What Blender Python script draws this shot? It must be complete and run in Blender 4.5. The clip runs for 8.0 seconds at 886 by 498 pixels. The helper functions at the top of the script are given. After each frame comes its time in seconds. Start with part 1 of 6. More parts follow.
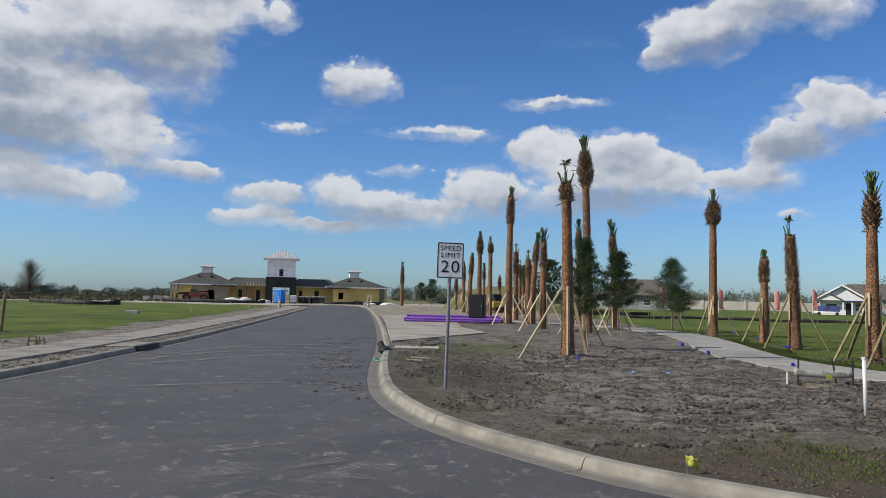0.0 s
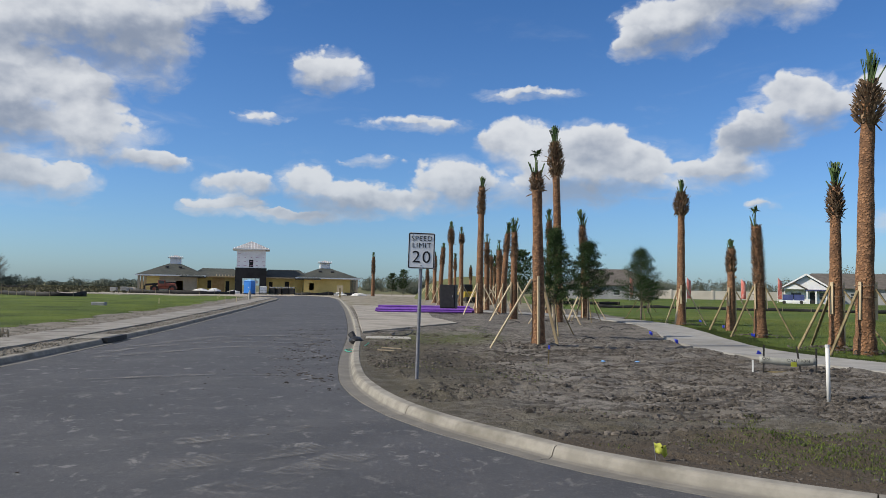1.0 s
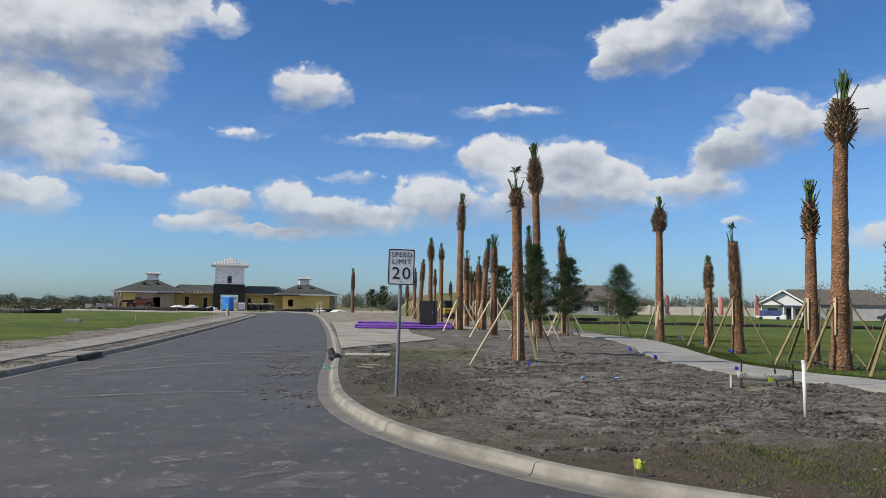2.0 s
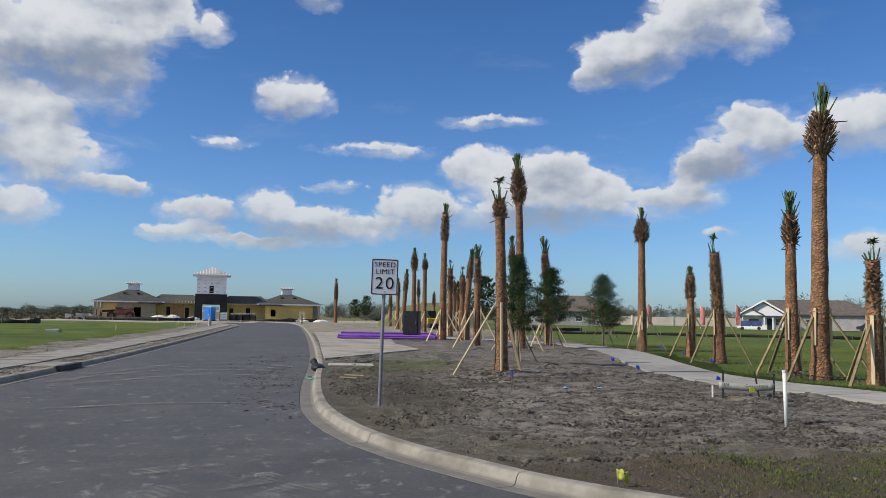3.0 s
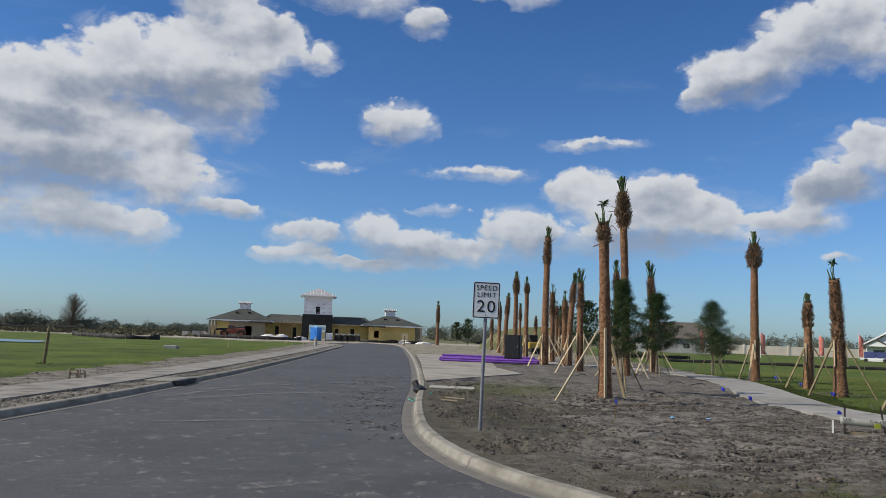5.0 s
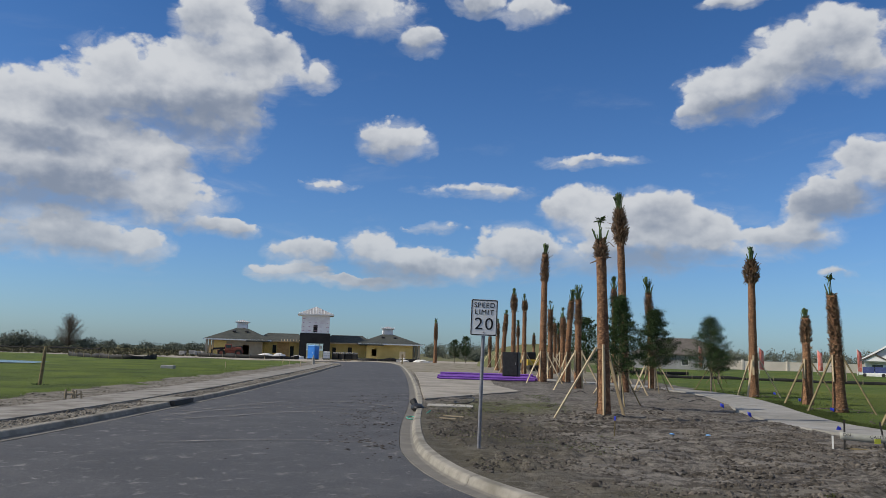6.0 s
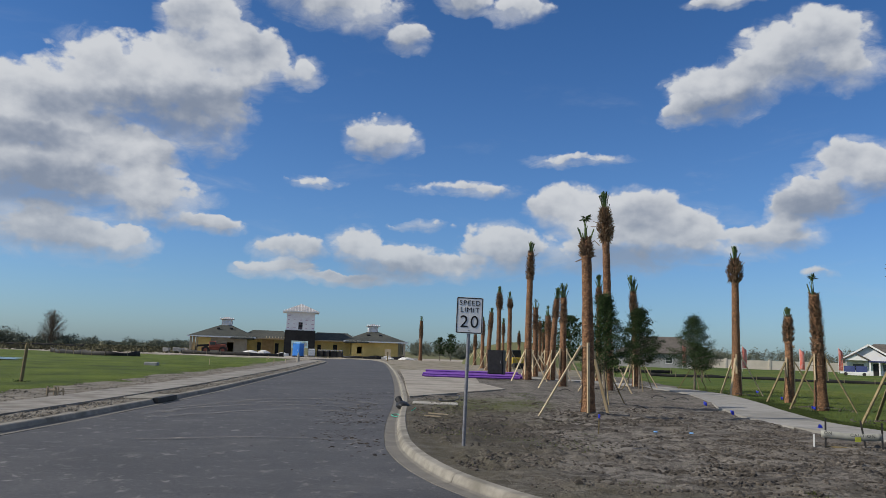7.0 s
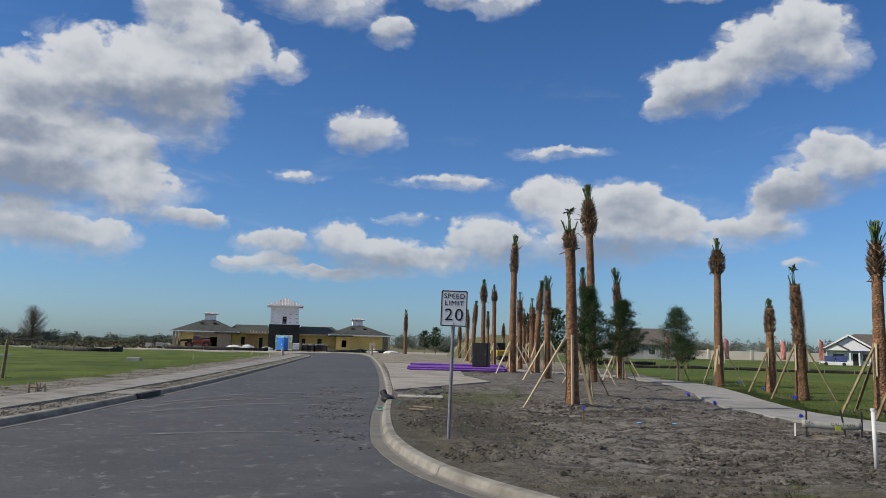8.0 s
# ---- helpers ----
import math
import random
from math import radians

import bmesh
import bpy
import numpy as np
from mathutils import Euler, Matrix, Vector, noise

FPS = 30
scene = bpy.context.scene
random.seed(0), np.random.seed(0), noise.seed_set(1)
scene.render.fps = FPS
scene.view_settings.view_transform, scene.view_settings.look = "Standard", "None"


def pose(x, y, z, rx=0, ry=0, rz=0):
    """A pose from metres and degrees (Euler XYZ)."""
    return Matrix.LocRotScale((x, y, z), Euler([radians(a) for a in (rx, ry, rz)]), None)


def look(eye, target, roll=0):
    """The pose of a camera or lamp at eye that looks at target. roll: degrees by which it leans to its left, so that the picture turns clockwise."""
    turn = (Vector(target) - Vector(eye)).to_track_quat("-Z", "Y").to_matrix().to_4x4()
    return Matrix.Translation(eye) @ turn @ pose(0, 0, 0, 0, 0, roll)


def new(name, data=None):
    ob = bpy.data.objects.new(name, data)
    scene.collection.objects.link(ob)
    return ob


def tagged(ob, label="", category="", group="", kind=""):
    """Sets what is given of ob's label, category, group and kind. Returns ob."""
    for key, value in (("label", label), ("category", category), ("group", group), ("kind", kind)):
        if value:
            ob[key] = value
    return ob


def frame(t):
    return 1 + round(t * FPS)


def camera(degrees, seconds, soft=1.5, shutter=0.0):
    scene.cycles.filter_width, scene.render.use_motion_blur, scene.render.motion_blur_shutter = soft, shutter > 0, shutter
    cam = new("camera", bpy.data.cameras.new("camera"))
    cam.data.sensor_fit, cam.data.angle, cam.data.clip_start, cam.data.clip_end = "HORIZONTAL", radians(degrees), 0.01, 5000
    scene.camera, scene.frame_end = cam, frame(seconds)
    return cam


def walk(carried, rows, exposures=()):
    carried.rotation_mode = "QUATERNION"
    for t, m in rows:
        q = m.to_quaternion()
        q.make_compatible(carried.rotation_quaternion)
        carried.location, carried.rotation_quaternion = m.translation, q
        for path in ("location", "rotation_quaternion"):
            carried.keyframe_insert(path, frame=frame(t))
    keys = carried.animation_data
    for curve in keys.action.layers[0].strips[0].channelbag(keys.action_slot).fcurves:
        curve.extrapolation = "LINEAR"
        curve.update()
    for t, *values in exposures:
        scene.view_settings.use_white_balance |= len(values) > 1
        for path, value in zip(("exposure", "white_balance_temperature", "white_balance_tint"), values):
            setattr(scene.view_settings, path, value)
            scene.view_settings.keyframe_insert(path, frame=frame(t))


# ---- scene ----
# ---------------- camera and its walk ----------------
EYE = 1.65
cam = camera(58.6, 8.0, soft=0.7)


def turn(yaw, pitch, roll):
    return pose(0, 0, EYE, 90 + pitch, 0, yaw) @ pose(0, 0, 0, 0, 0, roll)


walk(cam, [(t, turn(y, p, r)) for t, y, p, r in (
    (0.0, 0.0, 3.52, 1.21), (0.5, -0.01, 3.22, 1.19), (0.8, -0.91, 2.76, 1.06), (1.0, -2.11, 2.86, 1.01), (1.2, -2.69, 3.20, 0.94),
    (1.5, -2.92, 3.98, 0.89), (1.7, -3.06, 4.05, 0.91), (2.8, -4.84, 4.26, 0.97), (3.0, -4.74, 4.81, 0.97), (3.2, -4.75, 5.02, 1.12),
    (3.5, -4.32, 5.40, 1.37), (3.7, -2.98, 5.76, 1.97), (4.0, 0.56, 6.32, 2.90), (4.2, 1.95, 6.28, 3.12), (5.3, 2.61, 6.34, 1.87),
    (5.5, 2.41, 6.63, 1.63), (5.7, 2.40, 7.06, 1.69), (6.0, 2.57, 7.58, 1.72), (6.5, 2.30, 7.67, 2.11), (7.0, 1.53, 7.45, 1.90),
    (7.5, 0.42, 7.26, 1.44), (8.0, 0.36, 6.99, 1.47))],
    exposures=((0.0, 0.0), (1.5, 0.04), (3.5, 0.0), (5.5, -0.14), (6.5, -0.20), (8.0, -0.16)))

# ---------------- light ----------------
SUN_EL, SUN_AZ = 36.0, -102.0      # degrees; azimuth clockwise from +y
sun = new("sun", bpy.data.lights.new("sun", "SUN"))
sun.data.energy, sun.data.angle, sun.data.color = 5.0, radians(0.6), (1.0, 0.92, 0.78)
sun_dir = Vector((math.sin(radians(SUN_AZ)) * math.cos(radians(SUN_EL)), math.cos(radians(SUN_AZ)) * math.cos(radians(SUN_EL)), math.sin(radians(SUN_EL))))
sun.matrix_world = look((sun_dir * 60)[:], (0, 0, 0))

world = bpy.data.worlds.new("world")
scene.world = world
world.use_nodes = True
wt = world.node_tree
wt.nodes.clear()


class Net:
    """Short ways to write node trees."""

    def __init__(self, tree):
        self.t = tree

    def node(self, kind):
        return self.t.nodes.new(kind)

    def put(self, socket, value):
        if isinstance(value, bpy.types.NodeSocket):
            self.t.links.new(value, socket)
        else:
            socket.default_value = value

    def math(self, op, a, b=0.0, c=0.0, clamp=False):
        n = self.node("ShaderNodeMath")
        n.operation, n.use_clamp = op, clamp
        for s, v in zip(n.inputs, (a, b, c)):
            self.put(s, v)
        return n.outputs[0]

    def vec(self, op, a, b=(0, 0, 0), c=(0, 0, 0), scale=None):
        n = self.node("ShaderNodeVectorMath")
        n.operation = op
        for s, v in zip(n.inputs, (a, b, c)):
            self.put(s, v)
        if scale is not None:
            self.put(n.inputs["Scale"], scale)
        return n.outputs["Value" if op in ("LENGTH", "DOT_PRODUCT") else "Vector"]

    def noise(self, p, scale, detail=4.0, rough=0.55, distort=0.0, out="Fac"):
        n = self.node("ShaderNodeTexNoise")
        for k, v in (("Vector", p), ("Scale", scale), ("Detail", detail), ("Roughness", rough), ("Distortion", distort)):
            self.put(n.inputs[k], v)
        return n.outputs[out]

    def voronoi(self, p, scale, feature="F1", out="Distance", detail=0.0, smooth=0.5):
        n = self.node("ShaderNodeTexVoronoi")
        n.feature = feature
        self.put(n.inputs["Vector"], p)
        self.put(n.inputs["Scale"], scale)
        self.put(n.inputs["Detail"], detail)
        if feature == "SMOOTH_F1":
            self.put(n.inputs["Smoothness"], smooth)
        return n.outputs[out]

    def step(self, x, lo, hi, a=0.0, b=1.0):
        n = self.node("ShaderNodeMapRange")
        n.interpolation_type = "SMOOTHSTEP"
        for s, v in zip(n.inputs, (x, lo, hi, a, b)):
            self.put(s, v)
        return n.outputs[0]

    def mix(self, fac, a, b, blend="MIX"):
        n = self.node("ShaderNodeMix")
        n.data_type, n.blend_type = "RGBA", blend
        self.put(n.inputs[0], fac)
        for s, v in ((n.inputs[6], a), (n.inputs[7], b)):
            self.put(s, (*v, 1.0) if isinstance(v, tuple) and len(v) == 3 else v)
        return n.outputs[2]


W = Net(wt)
sky = W.node("ShaderNodeTexSky")
sky.sky_type, sky.sun_disc, sky.sun_elevation, sky.sun_rotation = "NISHITA", False, radians(SUN_EL), radians(SUN_AZ)
sky.air_density, sky.dust_density, sky.ozone_density, sky.altitude = 1.0, 0.6, 2.2, 0.0
way = W.node("ShaderNodeTexCoord").outputs["Generated"]
sep = W.node("ShaderNodeSeparateXYZ")
W.put(sep.inputs[0], way)
azim = W.math("MULTIPLY", W.math("ARCTAN2", sep.outputs[0], sep.outputs[1]), 57.2958)
elev = W.math("MULTIPLY", W.math("ARCSINE", sep.outputs[2]), 57.2958)
comb = W.node("ShaderNodeCombineXYZ")
W.put(comb.inputs[0], azim)
W.put(comb.inputs[1], elev)
flat = comb.outputs[0]
warp_a = W.vec("SUBTRACT", W.noise(flat, 0.22, 3.0, 0.5, 0.0, "Color"), (0.5, 0.5, 0.5))
warp_b = W.vec("SUBTRACT", W.noise(flat, 1.1, 2.0, 0.5, 0.0, "Color"), (0.5, 0.5, 0.5))
spot = W.vec("ADD", flat, W.vec("ADD", W.vec("MULTIPLY", warp_a, (2.6, 1.3, 0)), W.vec("MULTIPLY", warp_b, (1.1, 0.7, 0))))
cloud = {"top": None, "sum": None, "where": None}


cloud["hollow"] = None


def hollow(az, el, ra, re):
    """The grey underside of a heap, in degrees."""
    q = W.vec("MULTIPLY_ADD", spot, (1 / ra, 1 / re, 0), (-az / ra, -el / re, 0))
    w = W.math("SUBTRACT", 1.0, W.vec("DOT_PRODUCT", q, q), clamp=True)
    cloud["hollow"] = w if cloud["hollow"] is None else W.math("MAXIMUM", cloud["hollow"], w)


def puff(az, el, ra, re, thick=1.0):
    """One heap of cloud: where it stands in the sky and how far it reaches, in degrees."""
    q = W.vec("MULTIPLY_ADD", spot, (1 / ra, 1 / re, 0), (-az / ra, -el / re, 0))
    w = W.math("SUBTRACT", 1.0, W.vec("DOT_PRODUCT", q, q), clamp=True)
    if thick < 1:
        w = W.math("MULTIPLY", w, thick)
    lean = W.math("MULTIPLY", W.vec("DOT_PRODUCT", q, (0, 1, 0)), w)
    if cloud["top"] is None:
        cloud["top"], cloud["sum"], cloud["where"] = w, w, lean
    else:
        cloud["top"] = W.math("MAXIMUM", cloud["top"], w)
        cloud["sum"] = W.math("ADD", cloud["sum"], w)
        cloud["where"] = W.math("ADD", cloud["where"], lean)


# big bank, upper
puff(-29.7, 14.7, 7.2, 3.5)
puff(-23.9, 17.4, 7.0, 3.8)
puff(-19.3, 16.4, 4.6, 4.5)
puff(-19.5, 21.8, 4.0, 3.7)
puff(-16.5, 19.8, 3.7, 2.9)
puff(-12.5, 19.4, 1.9, 1.5)
# big bank, lower
puff(-28.9, 10.4, 8.6, 3.7)
puff(-22.2, 10.0, 5.2, 2.2)
puff(-23.7, 6.7, 2.9, 1.7)
puff(-28.9, 6.9, 6.7, 2.2)
puff(-33.0, 12.3, 6.0, 5.0)
puff(-19.0, 8.3, 3.8, 0.9)
# overhead
puff(-10.0, 24.2, 6.3, 2.4)
puff(-4.7, 22.3, 2.3, 1.3)
puff(-0.6, 24.9, 2.4, 1.2)
puff(3.7, 24.3, 3.2, 1.3)
# lone
puff(-6.4, 15.3, 3.2, 2.0)
# streaks
puff(-11.3, 11.9, 3.0, 0.5, 0.6)
puff(-0.1, 11.8, 5.8, 0.8, 0.66)
puff(8.1, 14.0, 5.2, 0.55, 0.55)
puff(-3.1, 9.0, 3.1, 0.5, 0.6)
# low bank, west
puff(-12.3, 7.0, 3.6, 1.3)
puff(-13.6, 5.5, 3.7, 0.9)
puff(-7.8, 7.3, 2.2, 2.0)
puff(-4.7, 6.1, 4.9, 1.9)
puff(-8.9, 4.9, 5.0, 0.6)
# low bank, middle
puff(7.4, 10.5, 3.6, 2.3)
puff(12.5, 9.5, 4.7, 2.8)
puff(15.8, 8.7, 3.1, 2.3)
puff(2.7, 7.5, 3.8, 2.6)
puff(-0.8, 6.0, 3.3, 1.4)
# low bank, east
puff(22.8, 10.2, 2.6, 1.7)
puff(21.7, 8.6, 4.1, 1.4)
puff(26.2, 12.8, 3.6, 2.2)
puff(24.1, 5.9, 1.6, 0.5, 0.6)
# high east
puff(18.3, 18.2, 4.7, 2.4)
puff(22.0, 20.0, 4.6, 2.9)
puff(24.9, 21.0, 3.6, 2.6)
puff(26.4, 18.9, 2.6, 2.0)
puff(15.7, 16.9, 2.2, 1.4)
puff(18.4, 24.1, 3.8, 0.6)
# far east
puff(33.2, 12.7, 4.2, 2.6)
puff(33.4, 4.9, 2.9, 1.4)
# filling between the banks
puff(-22.8, 12.4, 4.0, 2.6, 0.9)
puff(-26.5, 12.8, 6.0, 2.4)
puff(10.2, 9.2, 3.4, 2.6)
puff(9.5, 7.2, 8.0, 2.2, 0.85)
puff(16.0, 7.6, 7.0, 1.7, 0.75)
puff(24.3, 10.9, 3.2, 1.9)
puff(27.6, 12.3, 3.2, 1.9)
for where in ((-24.1, 15.3, 8.0, 1.9), (-28.0, 9.8, 6.5, 2.2), (-18.5, 16.2, 4.0, 2.4), (-15.2, 21.8, 2.6, 2.4), (11.0, 6.6, 10.5, 1.6),
              (19.0, 17.2, 4.0, 1.2), (24.5, 10.6, 5.0, 1.4), (-8.0, 5.6, 7.0, 0.9), (-30.5, 13.0, 5.0, 1.2)):
    hollow(*where)
height = W.math("DIVIDE", cloud["where"], W.math("ADD", cloud["sum"], 0.05))
body = W.math("ADD", W.math("MULTIPLY", cloud["top"], 0.8), W.math("MULTIPLY", W.math("MINIMUM", cloud["sum"], 1.6), 0.2))


def billow(p):
    n1 = W.noise(p, 0.44, 9.0, 0.50, 0.1)
    n2 = W.voronoi(p, 0.95, "SMOOTH_F1", "Distance", 3.0, 0.6)
    return W.math("SUBTRACT", n1, W.math("MULTIPLY", n2, 0.20))


squash = W.vec("MULTIPLY", flat, (0.85, 1.15, 1.0))
relief = billow(squash)
relief_up = billow(W.vec("ADD", squash, (-0.4, 0.6, 0.0)))
# the rest of the sky carries the same scattered heaps
aside = W.math("MAXIMUM", W.step(W.math("ABSOLUTE", azim), 36.0, 44.0), W.step(elev, 28.0, 36.0))
rest = W.math("MULTIPLY", W.math("MULTIPLY", W.step(W.noise(flat, 0.07, 3.0, 0.5), 0.42, 0.62), aside), W.step(elev, 4.0, 10.0))
body = W.math("MAXIMUM", body, rest)
dens = W.math("ADD", W.math("MULTIPLY", body, 1.15), W.math("MULTIPLY", W.math("SUBTRACT", relief, 0.355), 1.75))
present = W.step(body, 0.0, 0.2)
soft = W.step(height, 0.25, -0.45, 0.34, 1.25)
alpha = W.math("MULTIPLY", W.step(dens, 0.25, W.math("ADD", soft, 0.25)), present)
mist = W.math("ADD", body, W.math("MULTIPLY", W.math("SUBTRACT", W.noise(W.vec("MULTIPLY", flat, (0.55, 1.3, 1.0)), 0.5, 7.0, 0.62, 0.6), 0.5), 2.2))
alpha = W.math("MAXIMUM", alpha, W.math("MULTIPLY", W.math("MULTIPLY", W.step(mist, 0.0, 1.2), 0.75), present))
wisp = W.math("MULTIPLY", W.step(W.noise(W.vec("MULTIPLY", flat, (0.25, 0.9, 1.0)), 0.35, 6.0, 0.6, 0.4), 0.54, 0.85), 0.30)
band = W.math("MULTIPLY", W.step(elev, 1.0, 7.0), W.step(elev, 24.0, 12.0))
alpha = W.math("MAXIMUM", alpha, W.math("MULTIPLY", wisp, band))
broad = W.noise(W.vec("MULTIPLY", flat, (0.7, 1.3, 1.0)), 0.26, 3.0, 0.5)
lit = W.math("ADD", W.math("MULTIPLY", W.math("SUBTRACT", relief, relief_up), 0.95), W.math("MULTIPLY", height, 0.70))
lit = W.math("ADD", lit, W.math("MULTIPLY", W.math("SUBTRACT", broad, 0.5), 1.7))
lit = W.math("ADD", lit, W.math("MULTIPLY", W.step(dens, 1.0, 0.3), 0.35))
lit = W.math("SUBTRACT", lit, W.math("MULTIPLY", W.step(cloud["hollow"], 0.0, 1.0), 0.50))
shade = W.step(lit, -0.80, 0.60)
cloud_col = W.mix(shade, (0.25, 0.30, 0.40), (0.69, 0.715, 0.755))
haze = W.step(elev, 13.0, 0.0)
cloud_col = W.mix(W.math("MULTIPLY", haze, 0.5), cloud_col, (0.42, 0.51, 0.60))
tint = W.mix(W.step(elev, -2.0, 30.0), (0.064, 0.091, 0.131), (0.037, 0.070, 0.110))
sky_col = W.mix(1.0, sky.outputs[0], tint, "MULTIPLY")
mixed = W.mix(alpha, sky_col, cloud_col)
bg = W.node("ShaderNodeBackground")
W.put(bg.inputs["Color"], mixed)
bg.inputs["Strength"].default_value = 1.0
W.put(W.node("ShaderNodeOutputWorld").inputs[0], bg.outputs[0])

# ---------------- materials ----------------
MATS = {}


def surf(name, c1, c2, scale=6.0, c3=None, scale3=0.7, amount=0.5, rough=0.85, bump=0.3, bscale=60.0, bdist=0.01, metal=0.0, rand=0.0, stretch=(1, 1, 1), spec=0.3, island=0.0):
    """A surface with two colours mingled at one scale, a third in patches at another, and a fine relief."""
    if name in MATS:
        return MATS[name]
    m = bpy.data.materials.new(name)
    m.use_nodes = True
    N = Net(m.node_tree)
    b = m.node_tree.nodes["Principled BSDF"]
    p = N.node("ShaderNodeTexCoord").outputs["Object"]
    if stretch != (1, 1, 1):
        p = N.vec("MULTIPLY", p, stretch)
    if rand:
        info = N.node("ShaderNodeObjectInfo")
        p = N.vec("ADD", p, N.vec("SCALE", (7.0, 3.0, 5.0), scale=info.outputs["Random"]))
    col = N.mix(N.step(N.noise(p, scale, 5.0, 0.6), 0.32, 0.68), c1, c2)
    if c3:
        col = N.mix(N.math("MULTIPLY", N.step(N.noise(p, scale3, 4.0, 0.6, 0.3), 0.45, 0.68), amount), col, c3)
    if rand:
        f = N.math("MULTIPLY_ADD", info.outputs["Random"], rand, 1.0 - rand / 2)
        g = N.node("ShaderNodeCombineXYZ")
        for i in range(3):
            N.put(g.inputs[i], f)
        col = N.mix(1.0, col, g.outputs[0], "MULTIPLY")
    if island:
        f = N.math("MULTIPLY_ADD", N.node("ShaderNodeNewGeometry").outputs["Random Per Island"], island, 1.0 - island / 2)
        g = N.node("ShaderNodeCombineXYZ")
        for i in range(3):
            N.put(g.inputs[i], f)
        col = N.mix(1.0, col, g.outputs[0], "MULTIPLY")
    N.put(b.inputs["Base Color"], col)
    fine = N.noise(p, bscale, 4.0, 0.65)
    N.put(b.inputs["Roughness"], N.math("MULTIPLY_ADD", fine, 0.2, rough - 0.1))
    b.inputs["Metallic"].default_value = metal
    b.inputs["Specular IOR Level"].default_value = spec
    if bump:
        bn = N.node("ShaderNodeBump")
        bn.inputs["Strength"].default_value, bn.inputs["Distance"].default_value = bump, bdist
        N.put(bn.inputs["Height"], fine)
        N.put(b.inputs["Normal"], bn.outputs[0])
    MATS[name] = m
    return m




def tarmac(name):
    """Asphalt: grey, patchy, with pale scuffs and darker worn lanes."""
    m = surf(name, (0.046, 0.046, 0.050), (0.067, 0.066, 0.070), 0.9, (0.035, 0.035, 0.038), 0.22, 0.7, 0.78, 0.5, 80.0, 0.006, spec=0.5)
    N, b = Net(m.node_tree), m.node_tree.nodes["Principled BSDF"]
    col = b.inputs["Base Color"].links[0].from_socket
    p = N.node("ShaderNodeTexCoord").outputs["Object"]
    lane = N.math("MULTIPLY", N.step(N.noise(N.vec("MULTIPLY", p, (0.9, 0.12, 1.0)), 0.55, 4.0, 0.6, 0.5), 0.42, 0.68), 0.5)
    col = N.mix(lane, col, (0.047, 0.048, 0.053))
    fleck = N.noise(N.vec("MULTIPLY", p, (1.5, 1.0, 1.0)), 2.7, 8.0, 0.70, 0.4)
    where = N.step(N.noise(N.vec("ADD", p, (4.0, 9.0, 0.0)), 0.5, 4.0, 0.6), 0.40, 0.66, 0.4, 1.0)
    scuff = N.math("MULTIPLY", N.math("MULTIPLY", N.step(fleck, 0.555, 0.65), 0.80), where)
    col = N.mix(scuff, col, (0.22, 0.21, 0.20))
    dust = N.math("MULTIPLY", N.step(N.noise(N.vec("MULTIPLY", p, (0.55, 1.0, 1.0)), 0.7, 7.0, 0.72, 0.9), 0.50, 0.75), 0.24)
    col = N.mix(dust, col, (0.19, 0.18, 0.17))
    grain = N.noise(N.vec("MULTIPLY", p, (1.3, 0.9, 1.0)), 13.0, 6.0, 0.75)
    col = N.mix(N.math("MULTIPLY", N.step(grain, 0.54, 0.70), 0.34), col, (0.17, 0.165, 0.16))
    col = N.mix(N.math("MULTIPLY", N.step(grain, 0.46, 0.32), 0.55), col, (0.024, 0.024, 0.026))
    grit = N.math("MULTIPLY", N.step(N.noise(p, 45.0, 2.0, 0.6), 0.60, 0.72), 0.35)
    col = N.mix(grit, col, (0.22, 0.21, 0.20))
    N.put(b.inputs["Base Color"], col)
    return m


M_ASPHALT = tarmac("asphalt")
M_CONC = surf("concrete", (0.32, 0.30, 0.265), (0.40, 0.38, 0.34), 2.5, (0.30, 0.28, 0.25), 0.8, 0.5, 0.9, 0.25, 70.0, 0.004)


def kerb_concrete(name):
    """Cast concrete, weather-stained, with grey dirt lying in the gutter pan."""
    m = surf(name, (0.20, 0.185, 0.158), (0.275, 0.257, 0.222), 4.0, (0.11, 0.10, 0.08), 1.3, 0.7, 0.9, 0.35, 60.0, 0.005)
    N, b = Net(m.node_tree), m.node_tree.nodes["Principled BSDF"]
    col = b.inputs["Base Color"].links[0].from_socket
    p = N.node("ShaderNodeTexCoord").outputs["Object"]
    xyz = N.node("ShaderNodeSeparateXYZ")
    N.put(xyz.inputs[0], p)
    low = N.step(N.math("ADD", xyz.outputs[2], N.math("MULTIPLY", N.noise(p, 3.0, 5.0, 0.7), 0.03)), 0.055, 0.012)
    dirt = N.math("MULTIPLY", low, N.step(N.noise(p, 1.7, 6.0, 0.65), 0.25, 0.62, 0.45, 0.95))
    N.put(b.inputs["Base Color"], N.mix(dirt, col, (0.135, 0.127, 0.115)))
    return m


M_KERB = kerb_concrete("kerb_concrete")


